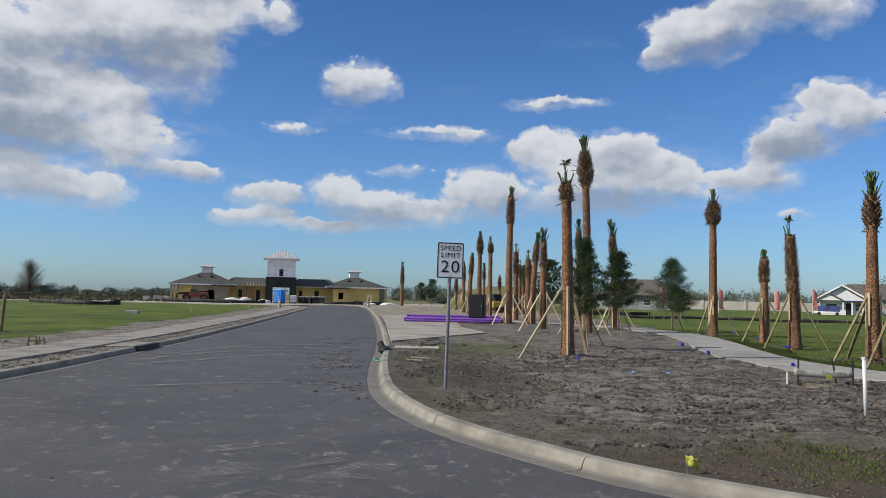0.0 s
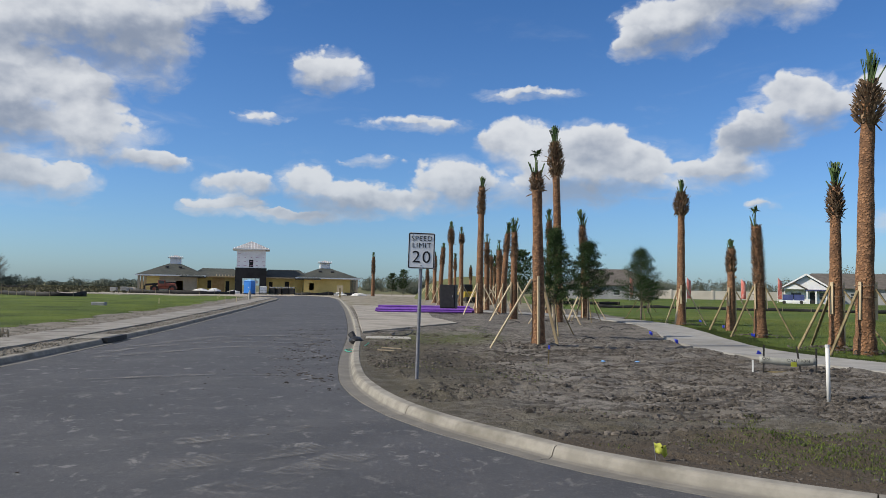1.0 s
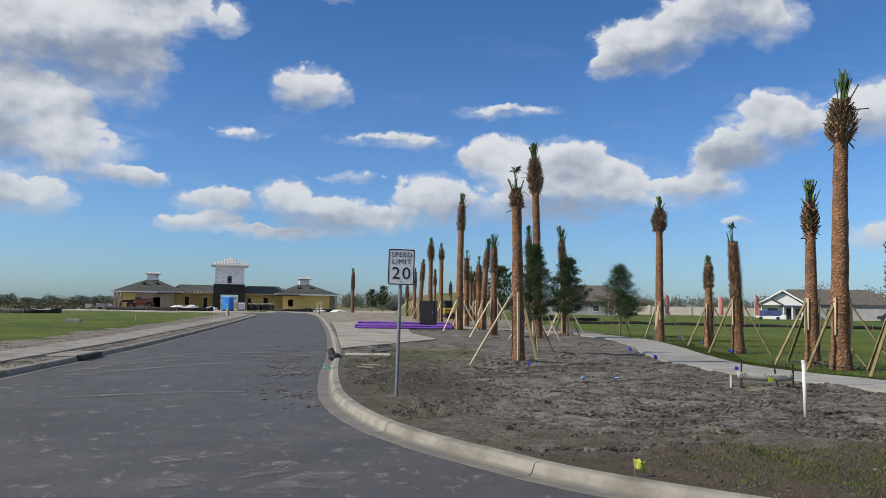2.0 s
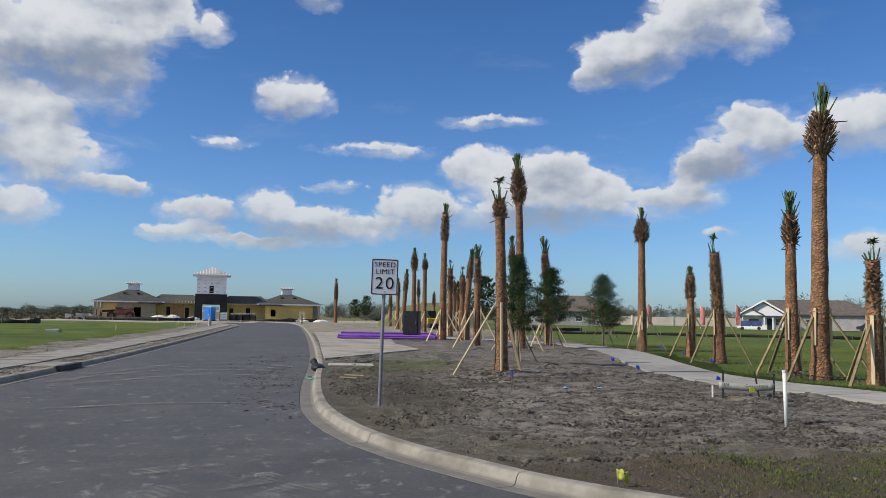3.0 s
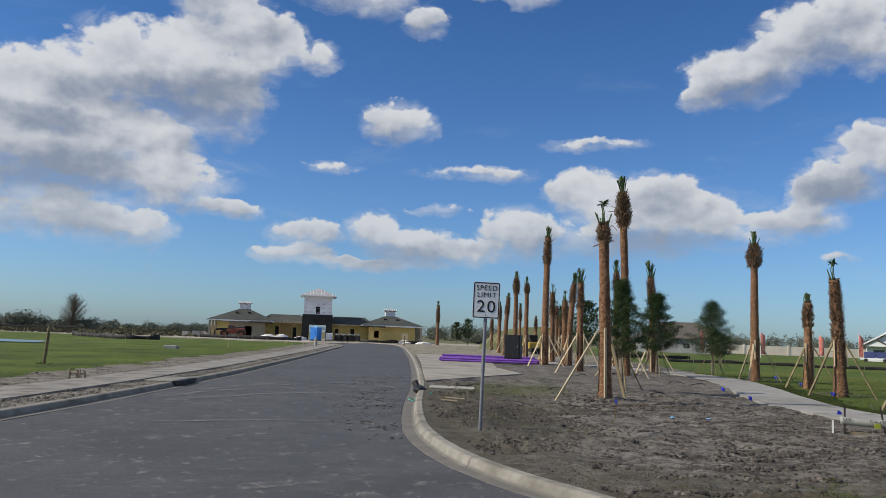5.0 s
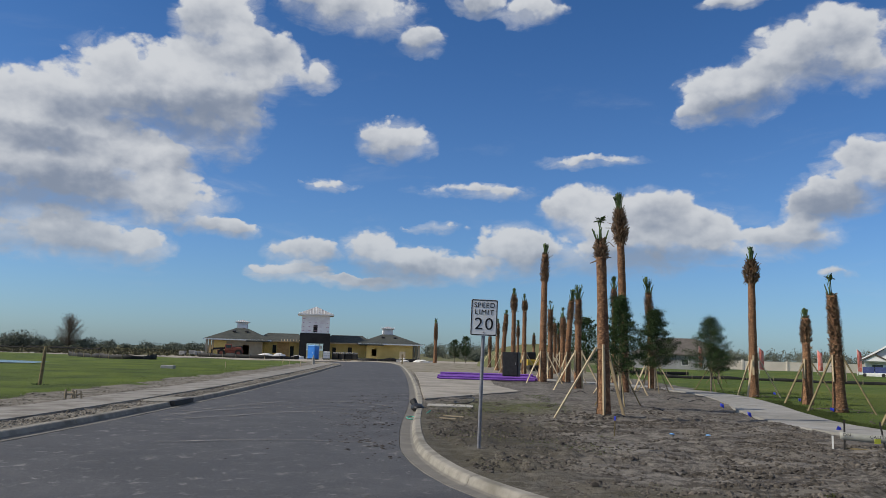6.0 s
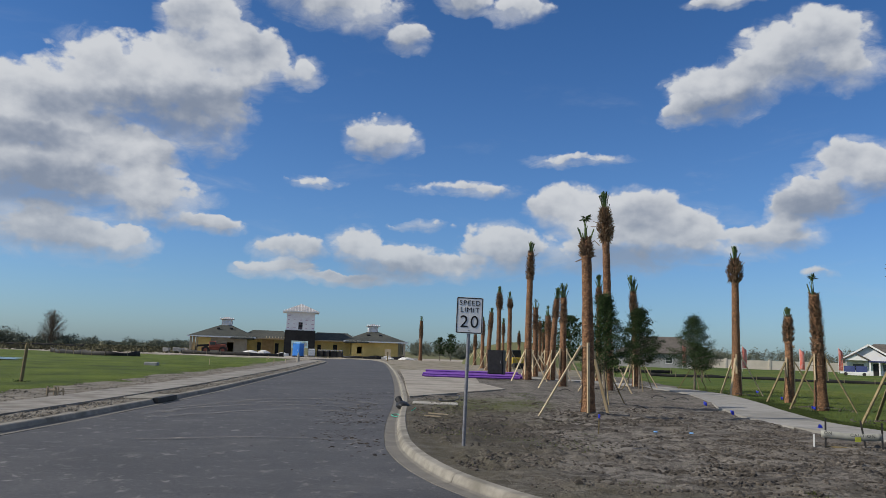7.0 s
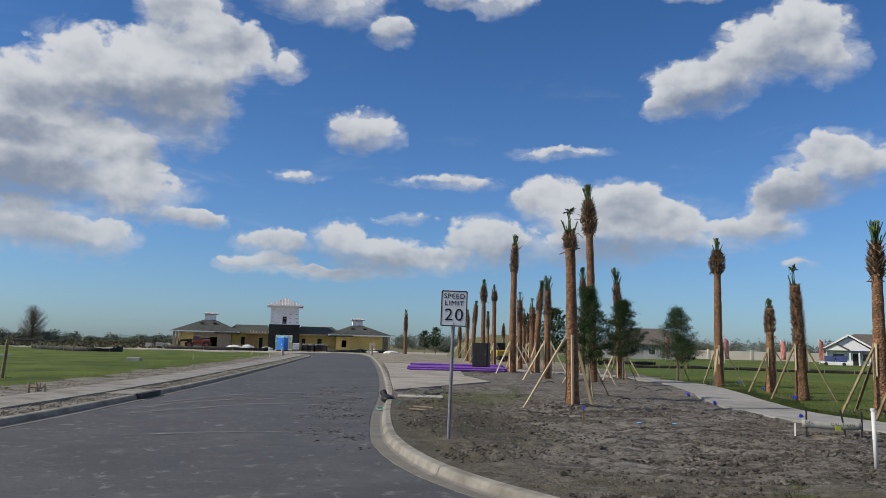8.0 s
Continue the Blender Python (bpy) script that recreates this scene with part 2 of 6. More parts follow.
def soil(name):
    """Bare soil: pale dry crust, zones of dark crumbs, an olive damp rim by the kerb and a brown corner."""
    m = surf(name, (0.129, 0.116, 0.101), (0.204, 0.186, 0.163), 1.6, (0.115, 0.100, 0.083), 0.45, 0.7, 0.95, 0.9, 18.0, 0.05)
    N, b = Net(m.node_tree), m.node_tree.nodes["Principled BSDF"]
    col = b.inputs["Base Color"].links[0].from_socket
    p = N.node("ShaderNodeTexCoord").outputs["Object"]
    zone = N.step(N.noise(N.vec("MULTIPLY", p, (0.7, 1.25, 1.0)), 0.85, 5.0, 0.62, 0.7), 0.36, 0.56)
    crumb = N.step(N.noise(N.vec("MULTIPLY", p, (0.9, 1.2, 1.0)), 7.0, 7.0, 0.74, 0.3), 0.45, 0.55)
    col = N.mix(N.math("MULTIPLY", N.math("MULTIPLY", crumb, zone), 0.84), col, (0.040, 0.034, 0.028))
    # lateral dark streaks: the shade of soil ridges put into the colour
    ridge_shade = N.math("MULTIPLY", N.step(N.noise(N.vec("MULTIPLY", p, (0.5, 1.7, 1.0)), 1.5, 8.0, 0.72, 0.8), 0.53, 0.61), 0.85)
    col = N.mix(ridge_shade, col, (0.044, 0.037, 0.031))
    pale = N.math("MULTIPLY", N.step(N.noise(p, 14.0, 4.0, 0.7), 0.58, 0.70), 0.45)
    col = N.mix(pale, col, (0.30, 0.275, 0.245))
    xyz = N.node("ShaderNodeSeparateXYZ")
    N.put(xyz.inputs[0], p)
    wob = N.math("MULTIPLY", N.math("SUBTRACT", N.noise(p, 0.8, 5.0, 0.62), 0.5), 3.0)
    rim = N.math("MINIMUM", N.math("SUBTRACT", xyz.outputs[0], 0.9), N.math("SUBTRACT", xyz.outputs[1], 9.4))
    rim = N.math("MULTIPLY", N.step(N.math("ADD", rim, wob), 1.3, -0.5), N.step(N.noise(p, 2.3, 6.0, 0.7), 0.30, 0.60, 0.35, 0.85))
    rim = N.math("MULTIPLY", rim, N.step(xyz.outputs[1], 27.0, 21.0))
    col = N.mix(rim, col, (0.066, 0.058, 0.038))
    line = N.math("ADD", N.math("SUBTRACT", xyz.outputs[1], N.math("MULTIPLY", xyz.outputs[0], 0.16)), N.math("MULTIPLY", wob, 0.7))
    damp = N.math("MULTIPLY", N.step(line, 8.5, 7.5), N.step(N.noise(p, 3.0, 6.0, 0.7), 0.25, 0.6, 0.6, 0.95))
    col = N.mix(damp, col, (0.062, 0.047, 0.033))
    # a darker oval behind the sign post
    spot2 = N.vec("LENGTH", N.vec("MULTIPLY", N.vec("SUBTRACT", p, (0.55, 16.3, 0.0)), (0.75, 0.30, 0.0)))
    dark_oval = N.math("MULTIPLY", N.step(N.math("ADD", spot2, N.math("MULTIPLY", wob, 0.3)), 1.1, 0.4), 0.7)
    col = N.mix(dark_oval, col, (0.048, 0.042, 0.033))
    weedy = N.vec("LENGTH", N.vec("MULTIPLY", N.vec("SUBTRACT", p, (1.0, 25.0, 0.0)), (0.48, 0.33, 0.0)))
    weedy = N.math("MULTIPLY", N.step(N.math("ADD", weedy, N.math("MULTIPLY", wob, 0.4)), 1.25, 0.5), N.step(N.noise(p, 4.0, 6.0, 0.7), 0.36, 0.58, 0.2, 0.8))
    col = N.mix(weedy, col, (0.085, 0.092, 0.034))
    far_sand = N.step(N.math("ADD", xyz.outputs[1], N.math("MULTIPLY", wob, 4.0)), 52.0, 72.0, 0.0, 0.75)
    col = N.mix(far_sand, col, (0.285, 0.25, 0.20))
    tufted = N.math("MULTIPLY", N.math("MULTIPLY", N.step(N.noise(N.vec("MULTIPLY", p, (1.0, 0.5, 1.0)), 0.45, 6.0, 0.7, 0.5), 0.47, 0.60), 0.75), far_sand)
    col = N.mix(tufted, col, (0.105, 0.105, 0.042))
    N.put(b.inputs["Base Color"], col)
    return m


M_DIRT = soil("dirt")
M_VERGE = surf("sandy_verge", (0.14, 0.124, 0.102), (0.245, 0.222, 0.185), 3.4, (0.058, 0.050, 0.039), 1.7, 0.9, 0.95, 1.0, 12.0, 0.06, island=0.4)
M_APRON = surf("apron_concrete", (0.25, 0.228, 0.195), (0.34, 0.31, 0.268), 1.2, (0.17, 0.15, 0.125), 0.5, 0.75, 0.9, 0.3, 60.0, 0.004)
M_CLOD = surf("dirt_clods", (0.040, 0.034, 0.028), (0.110, 0.096, 0.082), 3.0, None, rough=0.95, bump=0.6, bscale=30.0, island=0.8)
M_LAWN_W = surf("lawn_west", (0.060, 0.092, 0.008), (0.105, 0.138, 0.014), 0.22, (0.034, 0.056, 0.008), 0.30, 0.8, 0.95, 0.9, 20.0, 0.06)
M_LAWN = surf("lawn", (0.044, 0.076, 0.007), (0.082, 0.118, 0.013), 0.5, (0.125, 0.140, 0.020), 0.07, 0.75, 0.95, 0.9, 20.0, 0.06)
M_FIELD = surf("field", (0.115, 0.115, 0.05), (0.16, 0.14, 0.075), 0.05, (0.07, 0.10, 0.025), 0.012, 0.7, 0.95, 0.5, 4.0, 0.1)


def bark(name):
    """Stripped palm trunk: tan fibre with dark notches where leaf bases were cut off."""
    m = surf(name, (0.20, 0.10, 0.05), (0.36, 0.195, 0.105), 11.0, (0.10, 0.055, 0.033), 3.0, 0.7, 0.95, 0.0, 26.0, 0.05, rand=0.35)
    N, b = Net(m.node_tree), m.node_tree.nodes["Principled BSDF"]
    col = b.inputs["Base Color"].links[0].from_socket
    p = N.node("ShaderNodeTexCoord").outputs["Object"]
    q = N.vec("ADD", p, N.vec("SCALE", N.noise(p, 9.0, 3.0, 0.6, 0.0, "Color"), scale=0.10))
    cell = N.voronoi(N.vec("MULTIPLY", q, (1.0, 1.0, 1.3)), 12.5)
    notch = N.step(cell, 0.28, 0.62)
    fibre = N.noise(N.vec("MULTIPLY", p, (1.0, 1.0, 0.35)), 45.0, 4.0, 0.7)
    col = N.mix(N.math("MULTIPLY", notch, 0.50), col, (0.062, 0.036, 0.024))
    N.put(b.inputs["Base Color"], N.mix(N.math("MULTIPLY", N.step(fibre, 0.55, 0.72), 0.45), col, (0.42, 0.26, 0.15)))
    bn = N.node("ShaderNodeBump")
    bn.inputs["Strength"].default_value, bn.inputs["Distance"].default_value = 0.9, 0.02
    N.put(bn.inputs["Height"], N.math("SUBTRACT", N.math("MULTIPLY", fibre, 0.5), notch))
    N.put(b.inputs["Normal"], bn.outputs[0])
    return m


M_BARK = bark("palm_bark")
M_BOOT = surf("palm_boot", (0.10, 0.066, 0.042), (0.23, 0.155, 0.095), 9.0, (0.07, 0.05, 0.035), 3.0, 0.5, 0.95, 0.6, 40.0, 0.01, rand=0.3, island=0.9)
M_FROND = surf("palm_frond", (0.050, 0.085, 0.028), (0.10, 0.15, 0.050), 9.0, None, rough=0.6, bump=0.2, rand=0.3, island=0.7)
M_WOOD = surf("pine_lumber", (0.43, 0.335, 0.21), (0.55, 0.45, 0.30), 5.0, (0.33, 0.25, 0.155), 1.5, 0.6, 0.85, 0.3, 50.0, 0.004, rand=0.35, stretch=(1, 1, 0.3))
M_POLE = surf("dark_lodgepole", (0.14, 0.11, 0.06), (0.24, 0.19, 0.10), 6.0, None, rough=0.9, bump=0.3, rand=0.4)
M_LEAF = surf("oak_leaf", (0.018, 0.036, 0.012), (0.042, 0.070, 0.024), 2.5, None, rough=0.75, bump=0.0, rand=0.2, island=0.9, spec=0.15)
M_TWIG = surf("oak_bark", (0.10, 0.08, 0.06), (0.19, 0.16, 0.13), 8.0, None, rough=0.95, bump=0.5)
M_STEEL = surf("galvanised_steel", (0.17, 0.17, 0.19), (0.25, 0.25, 0.27), 12.0, None, rough=0.55, bump=0.1, metal=0.5)
M_SIGN = surf("sign_white", (0.72, 0.72, 0.72), (0.78, 0.78, 0.78), 3.0, None, rough=0.5, bump=0.0)
M_BLACK = surf("black_paint", (0.012, 0.012, 0.014), (0.022, 0.022, 0.024), 6.0, None, rough=0.5, bump=0.1)
M_YELLOW = surf("yellow_sheathing", (0.68, 0.50, 0.17), (0.76, 0.58, 0.23), 0.8, (0.52, 0.38, 0.14), 0.25, 0.5, 0.85, 0.1)
M_SHINGLE = surf("grey_shingle", (0.042, 0.047, 0.042), (0.066, 0.070, 0.062), 1.5, (0.082, 0.082, 0.07), 0.3, 0.5, 0.9, 0.5, 12.0, 0.03)
M_WRAP = surf("house_wrap", (0.78, 0.77, 0.78), (0.84, 0.83, 0.84), 1.0, (0.66, 0.60, 0.63), 0.8, 0.45, 0.6, 0.1)
M_FELT = surf("black_felt", (0.018, 0.017, 0.017), (0.035, 0.033, 0.031), 0.8, None, rough=0.8, bump=0.2)
M_METALROOF = surf("metal_roof", (0.50, 0.47, 0.44), (0.60, 0.58, 0.55), 1.0, None, rough=0.45, bump=0.0, metal=0.5)
M_RIB = surf("roof_rib", (0.72, 0.72, 0.72), (0.8, 0.8, 0.8), 1.0, None, rough=0.4, bump=0.0)
M_WHITE = surf("white_trim", (0.74, 0.74, 0.73), (0.80, 0.80, 0.79), 2.0, None, rough=0.6, bump=0.0)
# near-black for shade inside openings; also the front door's colour
M_DARKGAP = surf("opening_shade_and_door", (0.02, 0.02, 0.022), (0.035, 0.034, 0.033), 1.0, None, rough=0.6, bump=0.0)

# ---------------- ways to make meshes ----------------


def mesh_from(name, verts, faces, mat, smooth=False):
    me = bpy.data.meshes.new(name)
    me.from_pydata([tuple(v) for v in verts], [], [tuple(int(i) for i in q) for q in faces])
    me.materials.append(mat)
    if smooth:
        me.polygons.foreach_set("use_smooth", [True] * len(me.polygons))
    return me


def structure(name, me, label, category=""):
    return tagged(new(name, me), label, category or name.split("_")[0], kind="structure")


def thing(name, label, category, m=None, group=""):
    ob = new(name)
    ob.empty_display_size = 0.2
    if m is not None:
        ob.matrix_world = m
    return tagged(ob, label, category, group)


def part(name, bm, mat, parent, label="", smooth=False):
    me = bpy.data.meshes.new(name)
    bm.to_mesh(me)
    bm.free()
    me.materials.append(mat)
    if smooth:
        me.polygons.foreach_set("use_smooth", [True] * len(me.polygons))
    ob = new(name, me)
    ob.parent = parent
    if label:
        tagged(ob, label)
    return ob


def piece(name, me, parent, m):
    ob = new(name, me)
    ob.parent = parent
    ob.matrix_local = m
    return ob


def box(bm, c, s, rz=0.0, bevel=0.0, tilt=(0.0, 0.0)):
    m = pose(*c, tilt[0], tilt[1], rz) @ Matrix.Diagonal((*s, 1))
    made = bmesh.ops.create_cube(bm, size=1.0, matrix=m)["verts"]
    if bevel:
        edges = list({e for v in made for e in v.link_edges})
        bmesh.ops.bevel(bm, geom=edges, offset=bevel, segments=1, affect="EDGES")
    return bm


def tube(bm, p0, p1, r0, r1, seg=8, caps=True):
    p0, p1 = Vector(p0), Vector(p1)
    d = p1 - p0
    m = Matrix.Translation((p0 + p1) / 2) @ d.to_track_quat("Z", "Y").to_matrix().to_4x4()
    bmesh.ops.create_cone(bm, cap_ends=caps, segments=seg, radius1=r0, radius2=r1, depth=d.length, matrix=m)
    return bm


def beam(bm, p0, p1, w, h):
    p0, p1 = Vector(p0), Vector(p1)
    d = p1 - p0
    m = Matrix.Translation((p0 + p1) / 2) @ d.to_track_quat("Z", "Y").to_matrix().to_4x4() @ Matrix.Diagonal((w, h, d.length, 1))
    made = bmesh.ops.create_cube(bm, size=1.0, matrix=m)["verts"]
    return made


def hull(bm, pts, faces):
    vs = [bm.verts.new(p) for p in pts]
    for q in faces:
        bm.faces.new([vs[i] for i in q])
    return bm


def curve(points, step=0.35):
    """A smooth line through the points."""
    p = np.array(points, float)
    p = np.vstack([2 * p[0] - p[1], p, 2 * p[-1] - p[-2]])
    out = []
    for i in range(1, len(p) - 2):
        n = max(2, int(np.linalg.norm(p[i + 1] - p[i]) / step))
        for t in np.arange(n) / n:
            a, b, c, d = p[i - 1], p[i], p[i + 1], p[i + 2]
            out.append(0.5 * (2 * b + (c - a) * t + (2 * a - 5 * b + 4 * c - d) * t * t + (3 * b - a - 3 * c + d) * t ** 3))
    out.append(p[-2])
    return np.array(out)


def beside(line, off):
    """The line shifted to its right by off."""
    t = np.gradient(line, axis=0)
    t /= np.linalg.norm(t, axis=1)[:, None]
    return line + off * np.stack([t[:, 1], -t[:, 0]], 1)


def x_at(line, y):
    o = np.argsort(line[:, 1])
    return np.interp(y, line[o, 1], line[o, 0])


def fbm(x, y, s, octaves=4):
    return noise.fractal(Vector((x * s, y * s, 3.7)), 0.9, 2.1, octaves)


def grid(name, ys, left, right, cols, zfun, mat, smooth=True):
    """A sheet between two lines x = left(y) and x = right(y)."""
    verts, faces = [], []
    for y in ys:
        a, b = left(y), right(y)
        for c in cols:
            x = a + (b - a) * c
            verts.append((x, y, zfun(x, y)))
    n = len(cols)
    for j in range(len(ys) - 1):
        for i in range(n - 1):
            k = j * n + i
            faces.append((k, k + 1, k + n + 1, k + n))
    return mesh_from(name, verts, faces, mat, smooth)


# ---------------- ground, road, kerbs ----------------
GUT_R = curve([(60, 2.9), (30, 3.0), (14, 3.3), (8, 3.9), (5, 4.9), (3.2, 5.8), (1.9, 6.85), (1.46, 7.32), (1.17, 7.69), (0.85, 8.2), (0.36, 8.93), (-0.07, 9.73), (-0.41, 10.5), (-0.71, 11.4),
               (-1.07, 12.86), (-1.34, 14.6), (-1.68, 18.5), (-2.23, 27.2), (-3.5, 42), (-5.75, 65), (-9.7, 101), (-12.3, 118), (-14.0, 126), (-18, 133), (-24, 136)])
GUT_L = curve([(-7.75, -25), (-7.75, 0), (-7.78, 14), (-8.0, 20), (-8.25, 24.2), (-8.9, 32.6), (-11.3, 56.5), (-13.5, 76), (-15.3, 92), (-17.5, 101), (-22, 108), (-34, 113), (-70, 116)])
KERB_W = 0.46
BACK_R, BACK_L = beside(GUT_R, KERB_W), beside(GUT_L, -KERB_W)
PATH_MID = curve([(13.5, 5), (12.0, 10), (10.3, 15.2), (8.75, 20.3), (9.3, 25.5), (10.2, 30), (11.2, 37), (10.6, 43), (8.3, 49), (4.5, 54), (0.5, 57.5)], 0.5)
PATH_N, PATH_F = beside(PATH_MID, -0.95), beside(PATH_MID, 0.95)

far = mesh_from("ground", [(-2500, -600, -0.06), (2500, -600, -0.06), (2500, 4000, -0.06), (-2500, 4000, -0.06)], [(0, 1, 2, 3)], M_FIELD)
structure("ground", far, "flat dry grassland reaching out to the horizon", "ground")


def rows(y0, y1, step0, growth=1.0, biggest=6.0):
    out, s = [y0], step0
    while out[-1] < y1:
        out.append(min(y1, out[-1] + s))
        s = min(biggest, s * growth)
    return out


road_me = grid("road", rows(-25, 148, 0.7, 1.01, 3), lambda y: float(x_at(GUT_L, y)) if y < 116 else -70.0, lambda y: float(x_at(GUT_R, y)) if y > 2.95 else 60.0,
               np.linspace(0, 1, 25), lambda x, y: 0.012 * fbm(x, y, 0.4, 3) if y > -5 else 0.0, M_ASPHALT)
structure("road", road_me, "grey asphalt road, dusty, with pale tyre tracks", "road")


MOUNDS = [(3.34, 20.9), (4.6, 25.6), (6.5, 35.2), (4.84, 37.9), (8.55, 38.4), (9.19, 42.1), (4.0, 47.8), (5.55, 48.8)]


def dirt_z(x, y):
    return soil_z(x, y) + 0.09 * sum(math.exp(-((x - a) ** 2 + (y - b) ** 2) / 0.75) for a, b in MOUNDS)


def soil_z(x, y):
    z = 0.125 + 0.05 * fbm(x, y, 0.35, 3) + 0.03 * fbm(x + 9, y, 1.7, 4)
    if y < 30:
        rough = 0.35 + max(0.0, 1.3 * fbm(x + 4, y, 0.6, 2))
        z += rough * (0.052 * abs(fbm(x, y + 5, 3.2, 4)) + 0.036 * fbm(x + 2, y, 6.0, 3)) + 0.05 * fbm(x * 0.8 + 3, y * 1.2, 1.6, 4) - 0.02
    return z


def bed_right(y):
    return float(x_at(PATH_N, y)) if y < 40 else float(np.interp(y, [40, 46, 60, 150, 400], [10.4, 12.5, 13, 13, 20]))


def edge_fade(zfun, left, w=0.5):
    def f(x, y):
        k = min(1.0, max(0.0, (x - left(y)) / w))
        return 0.112 * (1 - k) + zfun(x, y) * k
    return f


bed_left = lambda y: float(x_at(BACK_R, y)) - 0.01
near_bed = grid("dirt_bed", rows(3.6, 24, 0.06, 1.004, 0.12), bed_left, bed_right, np.linspace(0, 1, 210), edge_fade(dirt_z, bed_left), M_DIRT)
structure("ground_dirt_bed", near_bed, "bare grey-brown planting bed, rutted and cloddy", "dirt")
far_bed = grid("dirt_bed_far", rows(24, 137, 0.15, 1.02, 2.0), bed_left, bed_right, np.linspace(0, 1, 90), edge_fade(dirt_z, bed_left), M_DIRT)
structure("ground_dirt_strip", far_bed, "bare sandy dirt strip beneath the rows of palms", "dirt")
lawn_left = lambda y: float(x_at(PATH_F, y)) if y < 40 else bed_right(y)
lawn_r = grid("lawn", rows(3.0, 190, 0.3, 1.02, 4.0), lawn_left, lambda y: 190.0, np.linspace(0, 1, 120) ** 2.2, lambda x, y: 0.10 + 0.05 * fbm(x, y, 0.15, 4), M_LAWN)
structure("ground_lawn", lawn_r, "flat green lawn beyond the footpath", "lawn")

# footpath of cast slabs
def ribbon(name, a, b, z0, z1):
    bm = bmesh.new()
    prev = None
    for p, q in zip(a, b):
        vs = [bm.verts.new(v) for v in ((p[0], p[1], z0), (p[0], p[1], z1), (q[0], q[1], z1), (q[0], q[1], z0))]
        if prev:
            for i in range(3):
                bm.faces.new((prev[i], prev[i + 1], vs[i + 1], vs[i]))
        else:
            bm.faces.new(vs)
        prev = vs
    bm.faces.new(prev[::-1])
    bmesh.ops.recalc_face_normals(bm, faces=bm.faces)
    return bm


def slabs(name, label, a, b, length, z0, z1, mat, gap=0.02):
    """A paved way, each cast slab a piece of its own."""
    bed = tagged(new(name), label, "pavement", kind="structure")
    d = np.concatenate([[0], np.cumsum(np.linalg.norm(np.diff((a + b) / 2, axis=0), axis=1))])
    n = int(d[-1] / length)
    for k in range(n):
        s = np.linspace(k * length + gap / 2, (k + 1) * length - gap / 2, 4)
        pa = np.stack([np.interp(s, d, a[:, i]) for i in (0, 1)], 1)
        pb = np.stack([np.interp(s, d, b[:, i]) for i in (0, 1)], 1)
        part("slab", ribbon("slab", pa, pb, z0, z1 + random.uniform(-0.004, 0.004)), mat, bed)
    return bed


M_PATH = surf("path_concrete", (0.24, 0.232, 0.215), (0.305, 0.295, 0.275), 2.0, (0.19, 0.18, 0.16), 0.6, 0.5, 0.9, 0.2, 80.0, 0.003, rand=0.14)
slabs("pavement_footpath", "winding pale concrete footpath between dirt bed and lawn", PATH_N, PATH_F, 1.9, 0.0, 0.17, M_PATH)
lwalk, rwalk = beside(GUT_L, -2.72), beside(GUT_L, -1.22)
keep = (GUT_L[:, 1] > -12) & (GUT_L[:, 1] < 97)
slabs("pavement_sidewalk", "dusty pale concrete sidewalk along the road", lwalk[keep], rwalk[keep], 1.9, 0.0, 0.165, surf("dusty_concrete", (0.215, 0.20, 0.178), (0.27, 0.253, 0.228), 2.0, (0.135, 0.12, 0.10), 0.9, 0.85, 0.9, 0.3, 60.0, 0.004, rand=0.16))

# verge and lawn on the far side of the road
verge_z = lambda x, y: 0.125 + 0.035 * fbm(x, y, 0.8, 4)
gl = lambda off: (lambda y: float(x_at(GUT_L, y)) - off)
vs = grid("verge", rows(-20, 97, 0.3, 1.004, 1.0), gl(5.6), gl(KERB_W - 0.01), np.linspace(0, 1, 40), lambda x, y: verge_z(x, y) if x_at(GUT_L, y) - x > 0.8 else 0.115, M_VERGE)
structure("ground_verge", vs, "strip of bare sandy dirt beside the kerb", "dirt")
west_edge = lambda y: float(x_at(GUT_L, y)) - 4.45 + 0.7 * fbm(0.0, y, 0.5, 3)


def west_z(x, y):
    k = min(1.0, max(0.0, (west_edge(y) - x) / 0.7))
    return 0.09 + (0.06 + 0.05 * fbm(x, y, 0.2, 4)) * k


ll = grid("lawn_left", rows(-20, 104, 0.5, 1.01, 3.0), lambda y: -190.0, lambda y: float(x_at(GUT_L, y)) - 4.45 + 0.7 * fbm(0.0, y, 0.5, 3), 1 - (np.linspace(0, 1, 100) ** 2.2)[::-1],
          west_z, M_LAWN_W)
structure("ground_lawn_west", ll, "flat green lawn behind the sidewalk", "lawn")


